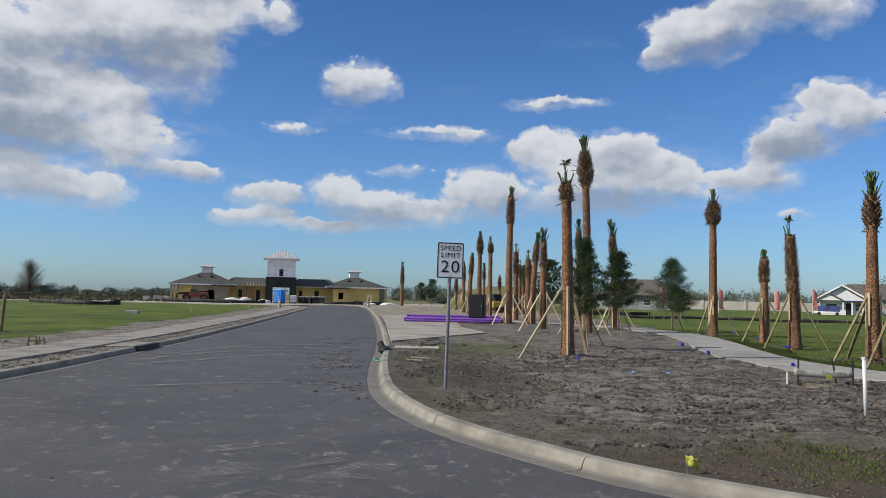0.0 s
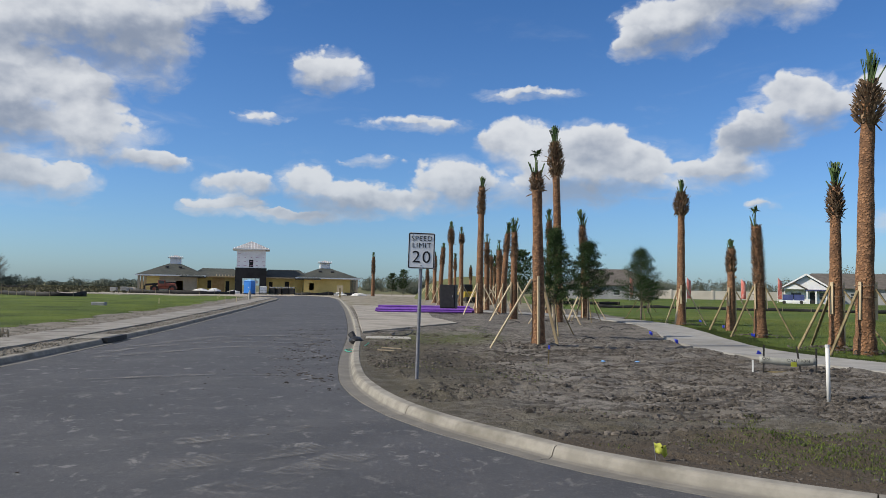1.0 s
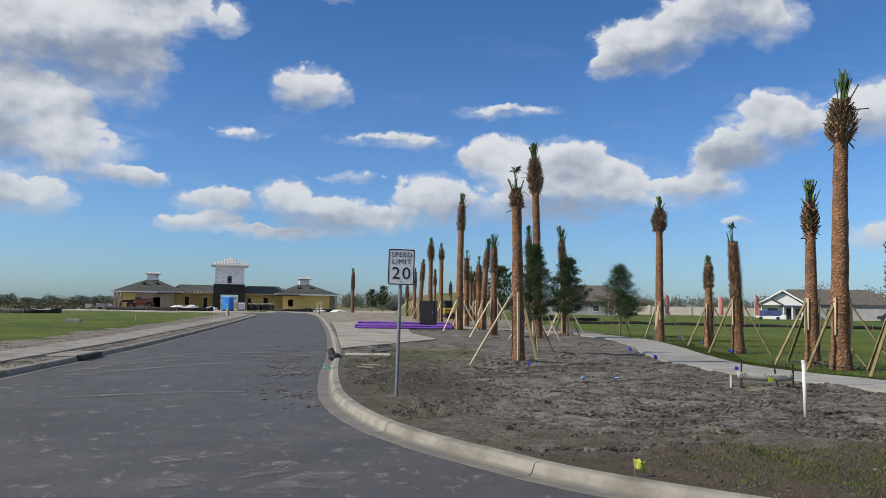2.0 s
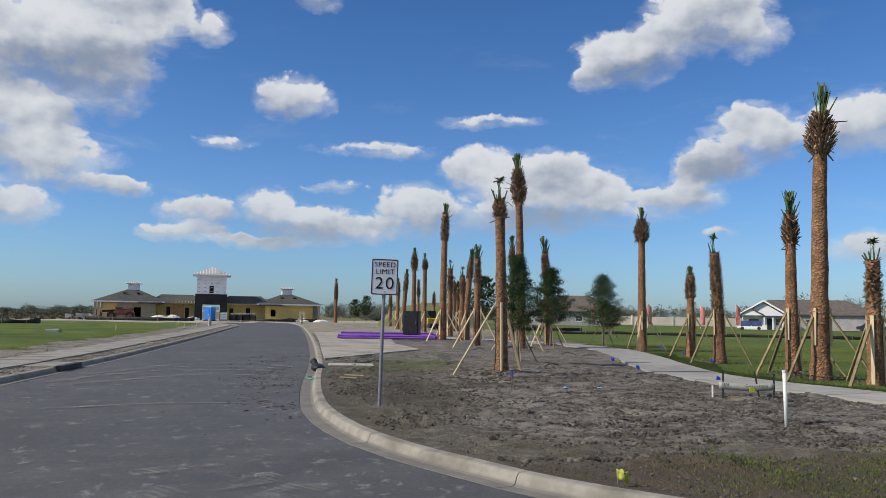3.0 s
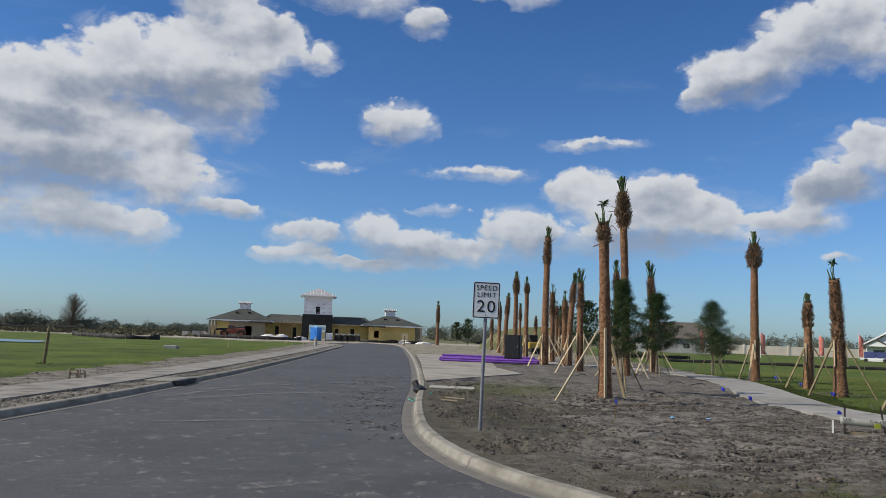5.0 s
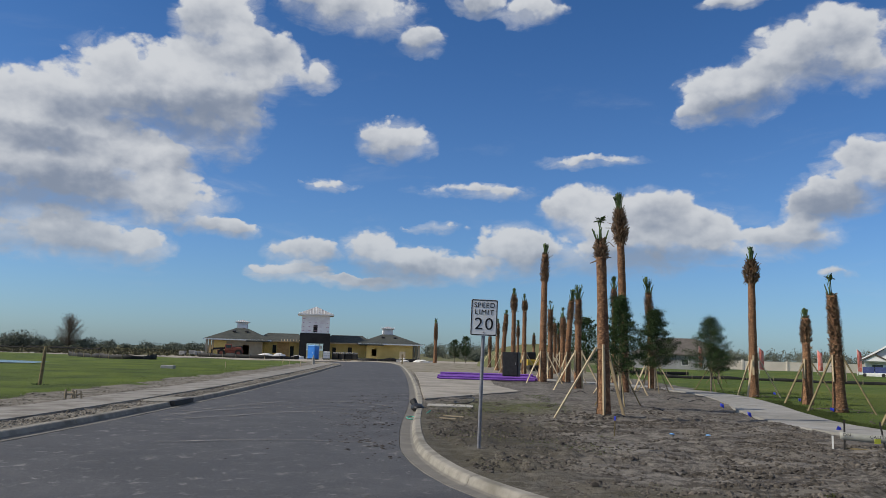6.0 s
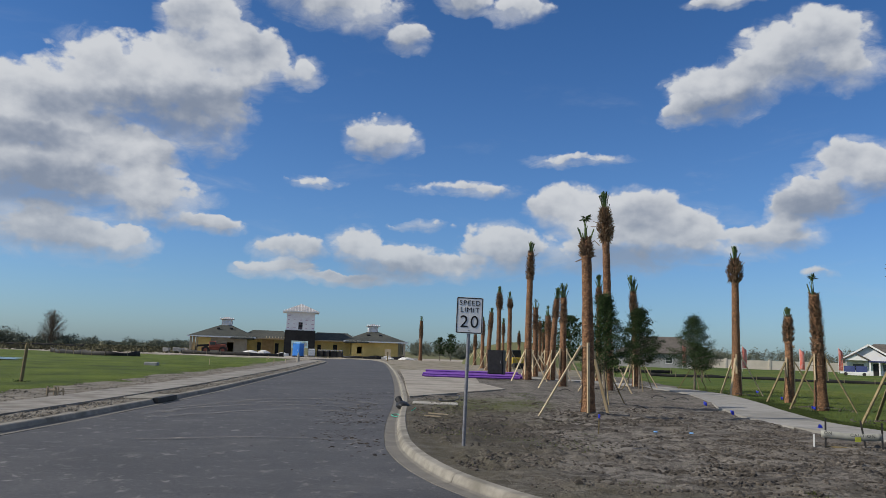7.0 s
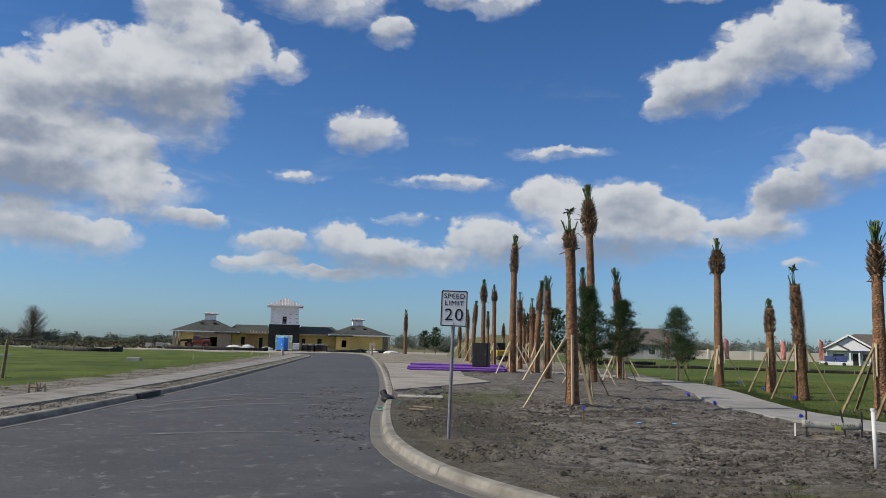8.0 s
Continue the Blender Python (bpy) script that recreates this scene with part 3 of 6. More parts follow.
# kerbs with gutter pans, cast in lengths
def kerb(name, label, line, side, y_min, y_max, length=3.0):
    bed = tagged(new(name), label, "kerb", kind="structure")
    prof = [(0.0, -0.03), (0.008, -0.03), (0.012, 0.006), (0.22, -0.004), (0.262, 0.010), (0.290, 0.082), (0.308, 0.106), (0.335, 0.118), (KERB_W - 0.015, 0.122), (KERB_W, 0.11), (KERB_W, -0.1), (0.0, -0.1)]
    lines = [beside(line, side * o) for o, _ in prof]
    d = np.concatenate([[0], np.cumsum(np.linalg.norm(np.diff(line, axis=0), axis=1))])
    ok = np.where((line[:, 1] >= y_min) & (line[:, 1] <= y_max))[0]
    s, end = d[ok[0]], d[ok[-1]]
    while s < end - 0.5:
        e = min(end, s + length)
        t = np.linspace(s + 0.006, e - 0.006, 7)
        bm = bmesh.new()
        prev = first = None
        for u in t:
            ring = [bm.verts.new((np.interp(u, d, l[:, 0]), np.interp(u, d, l[:, 1]), z)) for l, (_, z) in zip(lines, prof)]
            if prev:
                for i in range(len(prof)):
                    k = (i + 1) % len(prof)
                    bm.faces.new((prev[i], prev[k], ring[k], ring[i]))
            else:
                first = ring
            prev = ring
        bm.faces.new(first)
        bm.faces.new(prev[::-1])
        bmesh.ops.recalc_face_normals(bm, faces=bm.faces)
        part("kerb_length", bm, M_KERB, bed)
        s = e
        if line[np.searchsorted(d, s) - 1][1] > 60:
            length = 9.0


kerb("kerb_east", "pale cast concrete kerb and gutter sweeping round the corner", GUT_R, 1, 2.9, 135)
kerb("kerb_west", "cast concrete kerb and gutter along the road", GUT_L, -1, -20, 115.5)

# driveway apron of concrete
bm = bmesh.new()
ap = [(-1.66, 26.6), (1.95, 34.6), (1.0, 41), (0.9, 58), (-0.5, 63), (-4.9, 64.5), (-3.15, 45), (-2.2, 33)]
ap = [(max(x, float(x_at(BACK_R, y)) + 0.01), y) for x, y in ap]
top = [bm.verts.new((x, y, 0.168)) for x, y in ap]
bm.faces.new(top)
g2 = bmesh.ops.extrude_face_region(bm, geom=list(bm.faces))
bmesh.ops.translate(bm, vec=(0, 0, -0.15), verts=[v for v in g2["geom"] if isinstance(v, bmesh.types.BMVert)])
bmesh.ops.recalc_face_normals(bm, faces=bm.faces)
me = bpy.data.meshes.new("apron")
bm.to_mesh(me)
bm.free()
me.materials.append(M_APRON)
structure("pavement_apron", me, "pale concrete driveway apron behind the kerb", "pavement")

# ---------------- palms ----------------


def palm(x, y, h, boot_hi, boot_lo, boot_w, d_top, d_base, seed, frond="fan", rough=False, lean=(0.0, 0.0), z0=0.12, props=3, spin=20.0, prop_mat=None):
    """A transplanted palm: stripped trunk, a heap of old leaf bases below the tied leaves, and timber props."""
    rng = random.Random(seed)
    t = thing("palm_tree", "transplanted palm, stripped brown trunk, tied green leaves, propped by timbers" if props else "slim transplanted palm with stripped trunk and tied leaves", "palm",
              pose(x, y, z0), "transplanted palms")
    ctr = lambda z: Vector((lean[0] * (z / h) ** 1.6, lean[1] * (z / h) ** 1.6, z))
    # trunk
    bm = bmesh.new()
    n, seg, prev = max(14, int(boot_hi / 0.16)), 14, None
    for i in range(n + 1):
        z = -0.15 + (boot_hi + 0.15) * i / n
        k = max(0.0, z / boot_hi)
        r = (d_base + (d_top - d_base) * min(1, k * 1.15) ** 0.7) / 2
        if k < 0.05:
            r *= 1.12
        r *= 1 + 0.012 * math.sin(i * 2.4) + rng.uniform(-0.02, 0.02)
        c = ctr(max(z, 0))
        c.z = z
        ring = []
        for j in range(seg):
            a = 2 * math.pi * j / seg
            rr = r * (1 + 0.11 * noise.noise(Vector((math.cos(a) * 3 + seed, math.sin(a) * 3, z * 2.2))))
            ring.append(bm.verts.new((c.x + rr * math.cos(a), c.y + rr * math.sin(a), z)))
        if prev:
            for j in range(seg):
                bm.faces.new((prev[j], prev[(j + 1) % seg], ring[(j + 1) % seg], ring[j]))
        prev = ring
    bm.faces.new(prev)
    part("trunk", bm, M_BARK, t, smooth=True)
    # old leaf bases: an egg of cut stubs, widest low down, drawn in to a neck
    bm = bmesh.new()
    count = int(70 + 150 * (boot_hi - boot_lo) * max(boot_w, 0.4) / 0.5)
    for i in range(count):
        u = (i + rng.random()) / count
        z = boot_lo + (boot_hi - boot_lo) * u
        a = i * 2.39996 + rng.uniform(-0.3, 0.3)
        if rough:
            prof = 0.55 + 0.35 * math.sin(math.pi * min(1.0, 0.15 + u)) + 0.1 * math.sin(u * 19 + seed)
        elif u < 0.33:
            prof = 0.35 + 0.65 * math.sin(math.pi / 2 * u / 0.33)
        else:
            prof = math.cos(math.pi / 2 * (u - 0.33) / 0.72) ** 0.9
        neck = d_top * (0.46 - 0.20 * u)
        r = neck + (boot_w * 0.5 - neck) * max(prof, 0.0) * rng.uniform(0.6, 0.9)
        ln = rng.uniform(0.13, 0.25) * (0.7 if rough else 1.0) * (0.55 + 0.6 * boot_w)
        out = Vector((math.cos(a), math.sin(a), 0))
        side = Vector((-math.sin(a), math.cos(a), 0))
        p = ctr(z) + out * r
        droop = -0.9 if rng.random() < (0.16 if u < 0.2 else 0.05) else 1.0
        tip = p + out * ln * rng.uniform(0.2, 0.55) + Vector((0, 0, ln * rng.uniform(0.6, 1.0) * droop))
        w = rng.uniform(0.022, 0.045)
        q = [p - side * w - out * 0.06, p + side * w - out * 0.06, tip + side * w * 0.5, tip - side * w * 0.5]
        back = [v + out * 0.024 for v in q]
        hull(bm, [*q, *back], [(0, 1, 2, 3), (7, 6, 5, 4), (0, 4, 5, 1), (1, 5, 6, 2), (2, 6, 7, 3), (3, 7, 4, 0)])
    tagged(part("boot_collar", bm, M_BOOT, t, "shaggy brown cut leaf bases"), kind="stuff")
    # tied leaves: a narrow sheaf that flares to a ragged cut top, or a thin neck under a small ball
    bm = bmesh.new()
    room = h - boot_hi
    flare = 0.17 if frond == "fan" else 0.05
    for i in range(16 if frond == "fan" else 5):
        a = rng.uniform(0, 2 * math.pi)
        out = Vector((math.cos(a), math.sin(a), 0))
        base = ctr(boot_hi - 0.2) + out * d_top * 0.2
        tip = ctr(h) + out * room * flare * rng.uniform(0.2, 1.5)
        tip.z = h - room * rng.uniform(0.0, 0.35)
        tube(bm, base, base.lerp(tip, 0.7), 0.020, 0.013, 5)
        low = base.lerp(tip, 0.5)
        for j in range(5 if frond == "fan" else 1):
            q = tip + Vector((rng.uniform(-1, 1), rng.uniform(-1, 1), rng.uniform(-0.8, 0.2))) * room * 0.10
            side = (q - low).cross(out + Vector((0.1, 0.2, 0.3))).normalized() * rng.uniform(0.012, 0.026)
            hull(bm, [low - side * 0.4, low + side * 0.4, q + side, q - side], [(0, 1, 2, 3)])
    if frond == "tuft":
        c = ctr(h - 0.10)
        for j in range(42):
            v = Vector((rng.uniform(-1, 1), rng.uniform(-1, 1), rng.uniform(-0.55, 0.5))).normalized() * rng.uniform(0.10, 0.24)
            side = v.cross(Vector((0.3, 0.1, 1))).normalized() * 0.03
            hull(bm, [c, c + v * 0.6 + side, c + v, c + v * 0.6 - side], [(0, 1, 2, 3)])
    tagged(part("leaf_sheaf", bm, M_FROND, t, "green tied-up palm leaves"), kind="stuff")
    for i in range(rng.randint(3, 5)):
        bm = bmesh.new()
        a = rng.uniform(0, 6.28)
        out = Vector((math.cos(a), math.sin(a), 0))
        b = ctr(boot_hi - 0.12) + out * d_top * 0.24
        e = b + (out * rng.uniform(0.25, 0.6) + Vector((0, 0, 1))).normalized() * room * rng.uniform(0.45, 0.8)
        tube(bm, b, e, 0.024, 0.017, 6)
        part("cut_stalk", bm, M_FROND, t)
    for i in range(rng.randint(2, 4)):
        bm = bmesh.new()
        a = rng.uniform(0, 6.28)
        zb = rng.uniform(boot_lo - 0.15, boot_hi)
        b = ctr(zb) + Vector((math.cos(a), math.sin(a), 0)) * boot_w * 0.4
        e = b + Vector((math.cos(a), math.sin(a), rng.uniform(-0.9, 1.1))).normalized() * (rng.uniform(0.10, 0.22) if rough or h < 6 else rng.uniform(0.25, 0.48))
        tube(bm, b, e, 0.022, 0.012, 5)
        part("leaf_stalk", bm, M_BOOT, t)
    # props and battens
    pm = prop_mat or M_WOOD
    top = min(1.75, 0.42 * h)
    angles = props if isinstance(props, tuple) else [spin + 360 * k / max(props, 1) + rng.uniform(-8, 8) for k in range(props)]
    for k, deg in enumerate(angles):
        a = radians(deg)
        out = Vector((math.cos(a), math.sin(a), 0))
        r = d_base * 0.42
        bm = bmesh.new()
        beam(bm, ctr(top) + out * (r + 0.04) + Vector((0, 0, rng.uniform(-0.1, 0.08))), out * (1.25 + rng.uniform(-0.1, 0.2)) + Vector((0, 0, -0.08)), 0.078, 0.038)
        part("prop", bm, pm, t)
        bm = bmesh.new()
        a = radians(-96) if isinstance(props, tuple) and k == 0 else a + radians(14)
        out = Vector((math.cos(a), math.sin(a), 0))
        low = 0.0 if isinstance(props, tuple) and k == 0 else rng.choice((0.0, 0.9, 1.0))
        beam(bm, ctr(top + 0.15) + out * (r + 0.025), ctr(low) + out * (r + 0.045), 0.085, 0.04)
        part("batten", bm, M_WOOD, t)
    if props:
        for z in (top + 0.05, top - 0.25):
            bm = bmesh.new()
            c = ctr(z)
            bmesh.ops.create_cone(bm, segments=14, radius1=d_base * 0.5 + 0.012, radius2=d_base * 0.5 + 0.012, depth=0.02, cap_ends=False, matrix=Matrix.Translation(c))
            part("strap", bm, M_BOOT, t)
    return t


palm(6.5, 35.2, 9.0, 8.15, 6.65, 0.72, 0.31, 0.46, 1, lean=(-0.25, 0), spin=75)
palm(3.34, 20.9, 5.29, 4.6, 4.1, 0.29, 0.26, 0.37, 2, "tuft", lean=(-0.12, 0), props=(192, 52))
palm(4.0, 47.8, 8.46, 7.7, 6.0, 0.48, 0.34, 0.50, 3, lean=(0.1, 0), spin=215)
palm(12.8, 37.35, 6.98, 6.3, 5.2, 0.70, 0.31, 0.44, 4, spin=230)
palm(13.29, 32.6, 3.88, 3.4, 2.3, 0.40, 0.28, 0.38, 5, spin=200, prop_mat=M_POLE)
palm(12.42, 27.86, 4.67, 3.95, 1.85, 0.46, 0.32, 0.46, 6, "tuft", rough=True, lean=(-0.2, 0), spin=190, prop_mat=M_POLE)
palm(12.06, 22.13, 5.41, 4.65, 3.7, 0.44, 0.28, 0.42, 7, spin=205, prop_mat=M_POLE)
palm(11.99, 20.58, 8.18, 7.2, 6.1, 0.78, 0.35, 0.53, 8, lean=(0.2, 0), spin=195, prop_mat=M_POLE)
palm(12.54, 19.04, 3.72, 3.1, 1.9, 0.40, 0.31, 0.41, 9, "tuft", rough=True, spin=210, prop_mat=M_POLE)
palm(9.19, 42.1, 5.95, 5.0, 3.8, 0.42, 0.25, 0.36, 10, lean=(-0.2, 0), spin=215)
palm(4.84, 37.9, 5.04, 4.3, 3.0, 0.36, 0.27, 0.41, 11, spin=200, rough=True)
palm(5.55, 48.8, 5.81, 5.0, 3.7, 0.38, 0.32, 0.44, 12, lean=(0.35, 0), spin=225)
palm(5.67, 52.2, 4.82, 4.1, 2.8, 0.40, 0.33, 0.44, 13, "tuft", spin=190)
palm(5.44, 58.6, 5.66, 5.0, 3.3, 0.50, 0.33, 0.45, 14, "tuft", rough=True, spin=205)
palm(4.24, 70.1, 7.07, 6.35, 5.5, 0.52, 0.35, 0.45, 15, spin=250)
palm(3.25, 69.2, 7.46, 6.8, 5.4, 0.62, 0.35, 0.45, 16, spin=185)
palm(2.57, 75.5, 5.91, 5.4, 3.7, 0.50, 0.37, 0.48, 17, rough=True, lean=(0.3, 0), spin=220)
palm(2.25, 83.6, 5.47, 4.9, 3.4, 0.44, 0.36, 0.46, 18, spin=200)
palm(-6.9, 136.0, 7.6, 6.7, 3.8, 0.75, 0.50, 0.62, 19, rough=True, z0=0.12, props=0)
palm(6.72, 79.9, 6.97, 6.4, 5.1, 0.48, 0.30, 0.40, 20, spin=210)
palm(7.01, 96.6, 4.47, 4.1, 2.7, 0.42, 0.28, 0.36, 21, spin=190)
palm(4.37, 83.0, 5.32, 4.6, 3.4, 0.36, 0.26, 0.36, 22, spin=230)
palm(7.43, 75.5, 5.24, 4.7, 3.3, 0.36, 0.26, 0.34, 23, "tuft", spin=205)
palm(8.39, 81.7, 4.32, 3.85, 2.8, 0.34, 0.26, 0.32, 24, spin=215)
palm(9.19, 53.4, 7.13, 6.2, 5.2, 0.42, 0.28, 0.36, 25, spin=195)
palm(1.8, 102.4, 4.5, 3.9, 2.3, 0.46, 0.38, 0.44, 26, spin=210)

# ---------------- speed sign ----------------


def text_mesh(words, size, depth, mat, parent, m, name="lettering", wide=1.0):
    cu = bpy.data.curves.new(name, "FONT")
    cu.body, cu.size, cu.extrude, cu.align_x, cu.align_y = words, size, depth, "CENTER", "CENTER"
    cu.space_character = 1.16
    tmp = bpy.data.objects.new("tmp", cu)
    scene.collection.objects.link(tmp)
    bpy.context.view_layer.update()
    me = bpy.data.meshes.new_from_object(tmp.evaluated_get(bpy.context.evaluated_depsgraph_get()))
    bpy.data.objects.remove(tmp)
    me.materials.clear()
    me.materials.append(mat)
    ob = new(name, me)
    ob.parent = parent
    ob.matrix_local = m @ Matrix.Diagonal((wide, 1, 1, 1))
    return ob


def rounded(w, h, r, n=5):
    out = []
    for cx, cy, a0 in ((w / 2 - r, h / 2 - r, 0), (-w / 2 + r, h / 2 - r, 90), (-w / 2 + r, -h / 2 + r, 180), (w / 2 - r, -h / 2 + r, 270)):
        for i in range(n + 1):
            a = radians(a0 + 90 * i / n)
            out.append((cx + r * math.cos(a), cy + r * math.sin(a)))
    return out


def plate(outline, y0, y1, holes=None):
    """An upright plate in x, z between two depths; with an inner outline it is a ring."""
    bm = bmesh.new()
    a = [bm.verts.new((x, y0, z)) for x, z in outline]
    b = [bm.verts.new((x, y1, z)) for x, z in outline]
    n = len(outline)
    for i in range(n):
        bm.faces.new((a[i], a[(i + 1) % n], b[(i + 1) % n], b[i]))
    if holes:
        c = [bm.verts.new((x, y0, z)) for x, z in holes]
        d = [bm.verts.new((x, y1, z)) for x, z in holes]
        for i in range(n):
            k = (i + 1) % n
            bm.faces.new((a[i], a[k], c[k], c[i]))
            bm.faces.new((b[i], b[k], d[k], d[i]))
            bm.faces.new((c[i], c[k], d[k], d[i]))
    else:
        bm.faces.new(a)
        bm.faces.new(b)
    bmesh.ops.recalc_face_normals(bm, faces=bm.faces)
    return bm


sign = thing("speed_limit_sign", "white speed limit 20 sign with black lettering on a steel post", "road sign", pose(0.09, 13.34, 0.1, 0, 1.0, 4))
bm = bmesh.new()
tube(bm, (0, 0.03, -0.3), (0, 0.03, 2.45), 0.03, 0.03, 12)
part("post", bm, M_STEEL, sign, "grey galvanised post")
SW, SH, SZ = 0.452, 0.61, 2.18
lift = lambda pts: [(x, z + SZ) for x, z in pts]
part("panel", plate(lift(rounded(SW, SH, 0.03)), -0.006, 0.0), M_SIGN, sign, "white sheet panel")
part("border", plate(lift(rounded(SW - 0.012, SH - 0.012, 0.026)), -0.0085, -0.0055, lift(rounded(SW - 0.044, SH - 0.044, 0.016))), M_BLACK, sign, "black border line")
for words, size, z, wide in (("SPEED", 0.118, 0.205, 1.0), ("LIMIT", 0.118, 0.088, 1.02), ("20", 0.285, -0.115, 1.06)):
    text_mesh(words, size, 0.0012, M_BLACK, sign, pose(0, -0.0085, SZ + z, 90), wide=wide)
for z in (0.25, -0.25):
    bm = bmesh.new()
    tube(bm, (0, -0.012, SZ + z), (0, 0.07, SZ + z), 0.009, 0.009, 8)
    part("bolt", bm, M_STEEL, sign)

# ---------------- clubhouse under construction ----------------
BX, BY, BR = -30.5, 149.5, 11.5
club = thing("clubhouse", "unfinished yellow-sheathed clubhouse with grey roofs and a wrapped white tower", "building", pose(BX, BY, 0, 0, 0, BR))


def hip(bm, x0, x1, y0, y1, z0, z1, ridge=0.0, thick=0.18):
    """A hipped roof with a fascia; ridge: its length along x."""
    cx, cy = (x0 + x1) / 2, (y0 + y1) / 2
    pts = [(x0, y0, z0), (x1, y0, z0), (x1, y1, z0), (x0, y1, z0), (cx - ridge / 2, cy, z1), (cx + ridge / 2 + 0.01, cy, z1)]
    low = [(x, y, z0 - thick) for x, y, _ in pts[:4]]
    hull(bm, pts + low, [(0, 1, 5, 4), (1, 2, 5), (2, 3, 4, 5), (3, 0, 4), (0, 6, 7, 1), (1, 7, 8, 2), (2, 8, 9, 3), (3, 9, 6, 0), (6, 9, 8, 7)])
    bmesh.ops.recalc_face_normals(bm, faces=bm.faces)
    return bm


def gable(bm, x0, x1, y0, y1, z0, z1, thick=0.2):
    """A pitched roof whose ridge runs along y."""
    cx = (x0 + x1) / 2
    pts = [(x0, y0, z0), (cx, y0, z1), (x1, y0, z0), (x1, y0, z0 - thick), (cx, y0, z1 - thick * 1.2), (x0, y0, z0 - thick)]
    n = len(pts)
    hull(bm, pts + [(x, y1, z) for x, _, z in pts], [(0, 1, 4, 5), (1, 2, 3, 4), (11, 10, 7, 6), (10, 9, 8, 7)] + [(i, (i + 1) % n, n + (i + 1) % n, n + i) for i in range(n)])
    bmesh.ops.recalc_face_normals(bm, faces=bm.faces)
    return bm


def wall_with(x0, x1, y, h, openings=(), t=0.2):
    """A wall along x with rectangular openings (x0, x1, z0, z1) cut through it."""
    bm = bmesh.new()
    xs = sorted({x0, x1, *[o[0] for o in openings], *[o[1] for o in openings]})
    for a, b in zip(xs, xs[1:]):
        hole = [o for o in openings if o[0] <= a + 1e-6 and o[1] >= b - 1e-6]
        zs = [(0, h)] if not hole else [(0, hole[0][2]), (hole[0][3], h)]
        for lo, hi in zs:
            if hi - lo > 0.02:
                box(bm, ((a + b) / 2, y, (lo + hi) / 2), (b - a, t, hi - lo))
    bmesh.ops.remove_doubles(bm, verts=bm.verts, dist=0.001)
    return bm


def side_wall(x, y0, y1, h, t=0.2):
    return box(bmesh.new(), (x, (y0 + y1) / 2, h / 2), (t, y1 - y0, h))


# tan of the porch posts, and of the left front with porch shade in its colour
M_TAN = surf("shaded_tan", (0.34, 0.29, 0.22), (0.42, 0.36, 0.27), 1.0, None, rough=0.9, bump=0.2)
M_GLASS_DARK = surf("window_glass", (0.03, 0.035, 0.04), (0.05, 0.055, 0.06), 0.5, None, rough=0.1, bump=0.0, spec=0.8)


def window_in(parent, x, y, z, w, h, rz=0.0, frame_mat=None):
    win = new("window")
    win.parent = parent
    win.matrix_local = pose(x, y, z, 0, 0, rz)
    part("pane", box(bmesh.new(), (0, 0.04, 0), (w - 0.08, 0.02, h - 0.08)), M_GLASS_DARK, win, "dark glass")
    bm = bmesh.new()
    for sx, sz, cx, cz in ((w, 0.08, 0, h / 2 - 0.04), (w, 0.08, 0, -h / 2 + 0.04), (0.08, h - 0.16, w / 2 - 0.04, 0), (0.08, h - 0.16, -w / 2 + 0.04, 0), (w - 0.16, 0.04, 0, 0)):
        box(bm, (cx, 0.0, cz), (sx, 0.06, sz))
    part("frame", bm, frame_mat or M_WHITE, win)
    return win


# end wings with hipped roofs and cupolas
for x0, x1, zr, side, cup in ((-18.4, -9.6, 5.75, -1, -13.9), (9.8, 18.6, 5.45, 1, 14.2)):
    # the left front is tan, not yellow: porch shade put into the wall colour
    part("wall", wall_with(x0, x1, -0.9, 3.05, ((x0 + 5.2, x0 + 6.4, 0, 2.2),) if side < 0 else ((x0 + 1.0, x0 + 1.9, 0.9, 2.2),)), M_YELLOW if side > 0 else M_TAN, club)
    part("wall", wall_with(x0, x1, 11.0, 3.05), M_YELLOW, club)
    part("wall", side_wall(x0 + 0.1, -0.79, 10.89, 3.05), M_YELLOW, club)
    part("wall", side_wall(x1 - 0.1, -0.79, 10.89, 3.05), M_YELLOW, club)
    part("roof", hip(bmesh.new(), x0 - 1.7, x1 + 1.7, -2.5, 12.6, 3.25, zr, 0.6), M_SHINGLE, club, "grey shingle hipped roof")
    part("fascia", box(bmesh.new(), ((x0 + x1) / 2, -2.53, 3.15), (x1 - x0 + 3.4, 0.05, 0.22)), M_WHITE, club, "white fascia board")
    c = new("cupola")
    c.parent = club
    c.matrix_local = pose(cup, 5.0, zr - 0.45)
    part("drum", box(bmesh.new(), (0, 0, 0.6), (1.9, 1.9, 1.2)), M_WRAP, c, "white wrapped drum")
    part("cap", hip(bmesh.new(), -1.35, 1.35, -1.35, 1.35, 1.32, 1.75, 0.3, 0.1), M_METALROOF, c, "ribbed metal cap")
    for i in range(7):
        part("rib", box(bmesh.new(), (-1.2 + 0.4 * i, -0.85, 1.47), (0.07, 1.0, 0.04), tilt=(17, 0)), M_RIB, c)
    # porch posts by the outer end
    px = x0 - 1.1 if side < 0 else x1 + 1.1
    for py in (-1.9, 2.5, 7.0):
        part("porch_post", box(bmesh.new(), (px, py, 1.55), (0.4, 0.4, 3.1)), M_TAN, club)
    for vx in (-0.9, 0.9):
        part("roof_vent", box(bmesh.new(), (cup + vx * 1.3, 1.4, zr - 0.95), (0.6, 0.5, 0.18), tilt=(18, 0)), M_BLACK, club, "black roof vent")
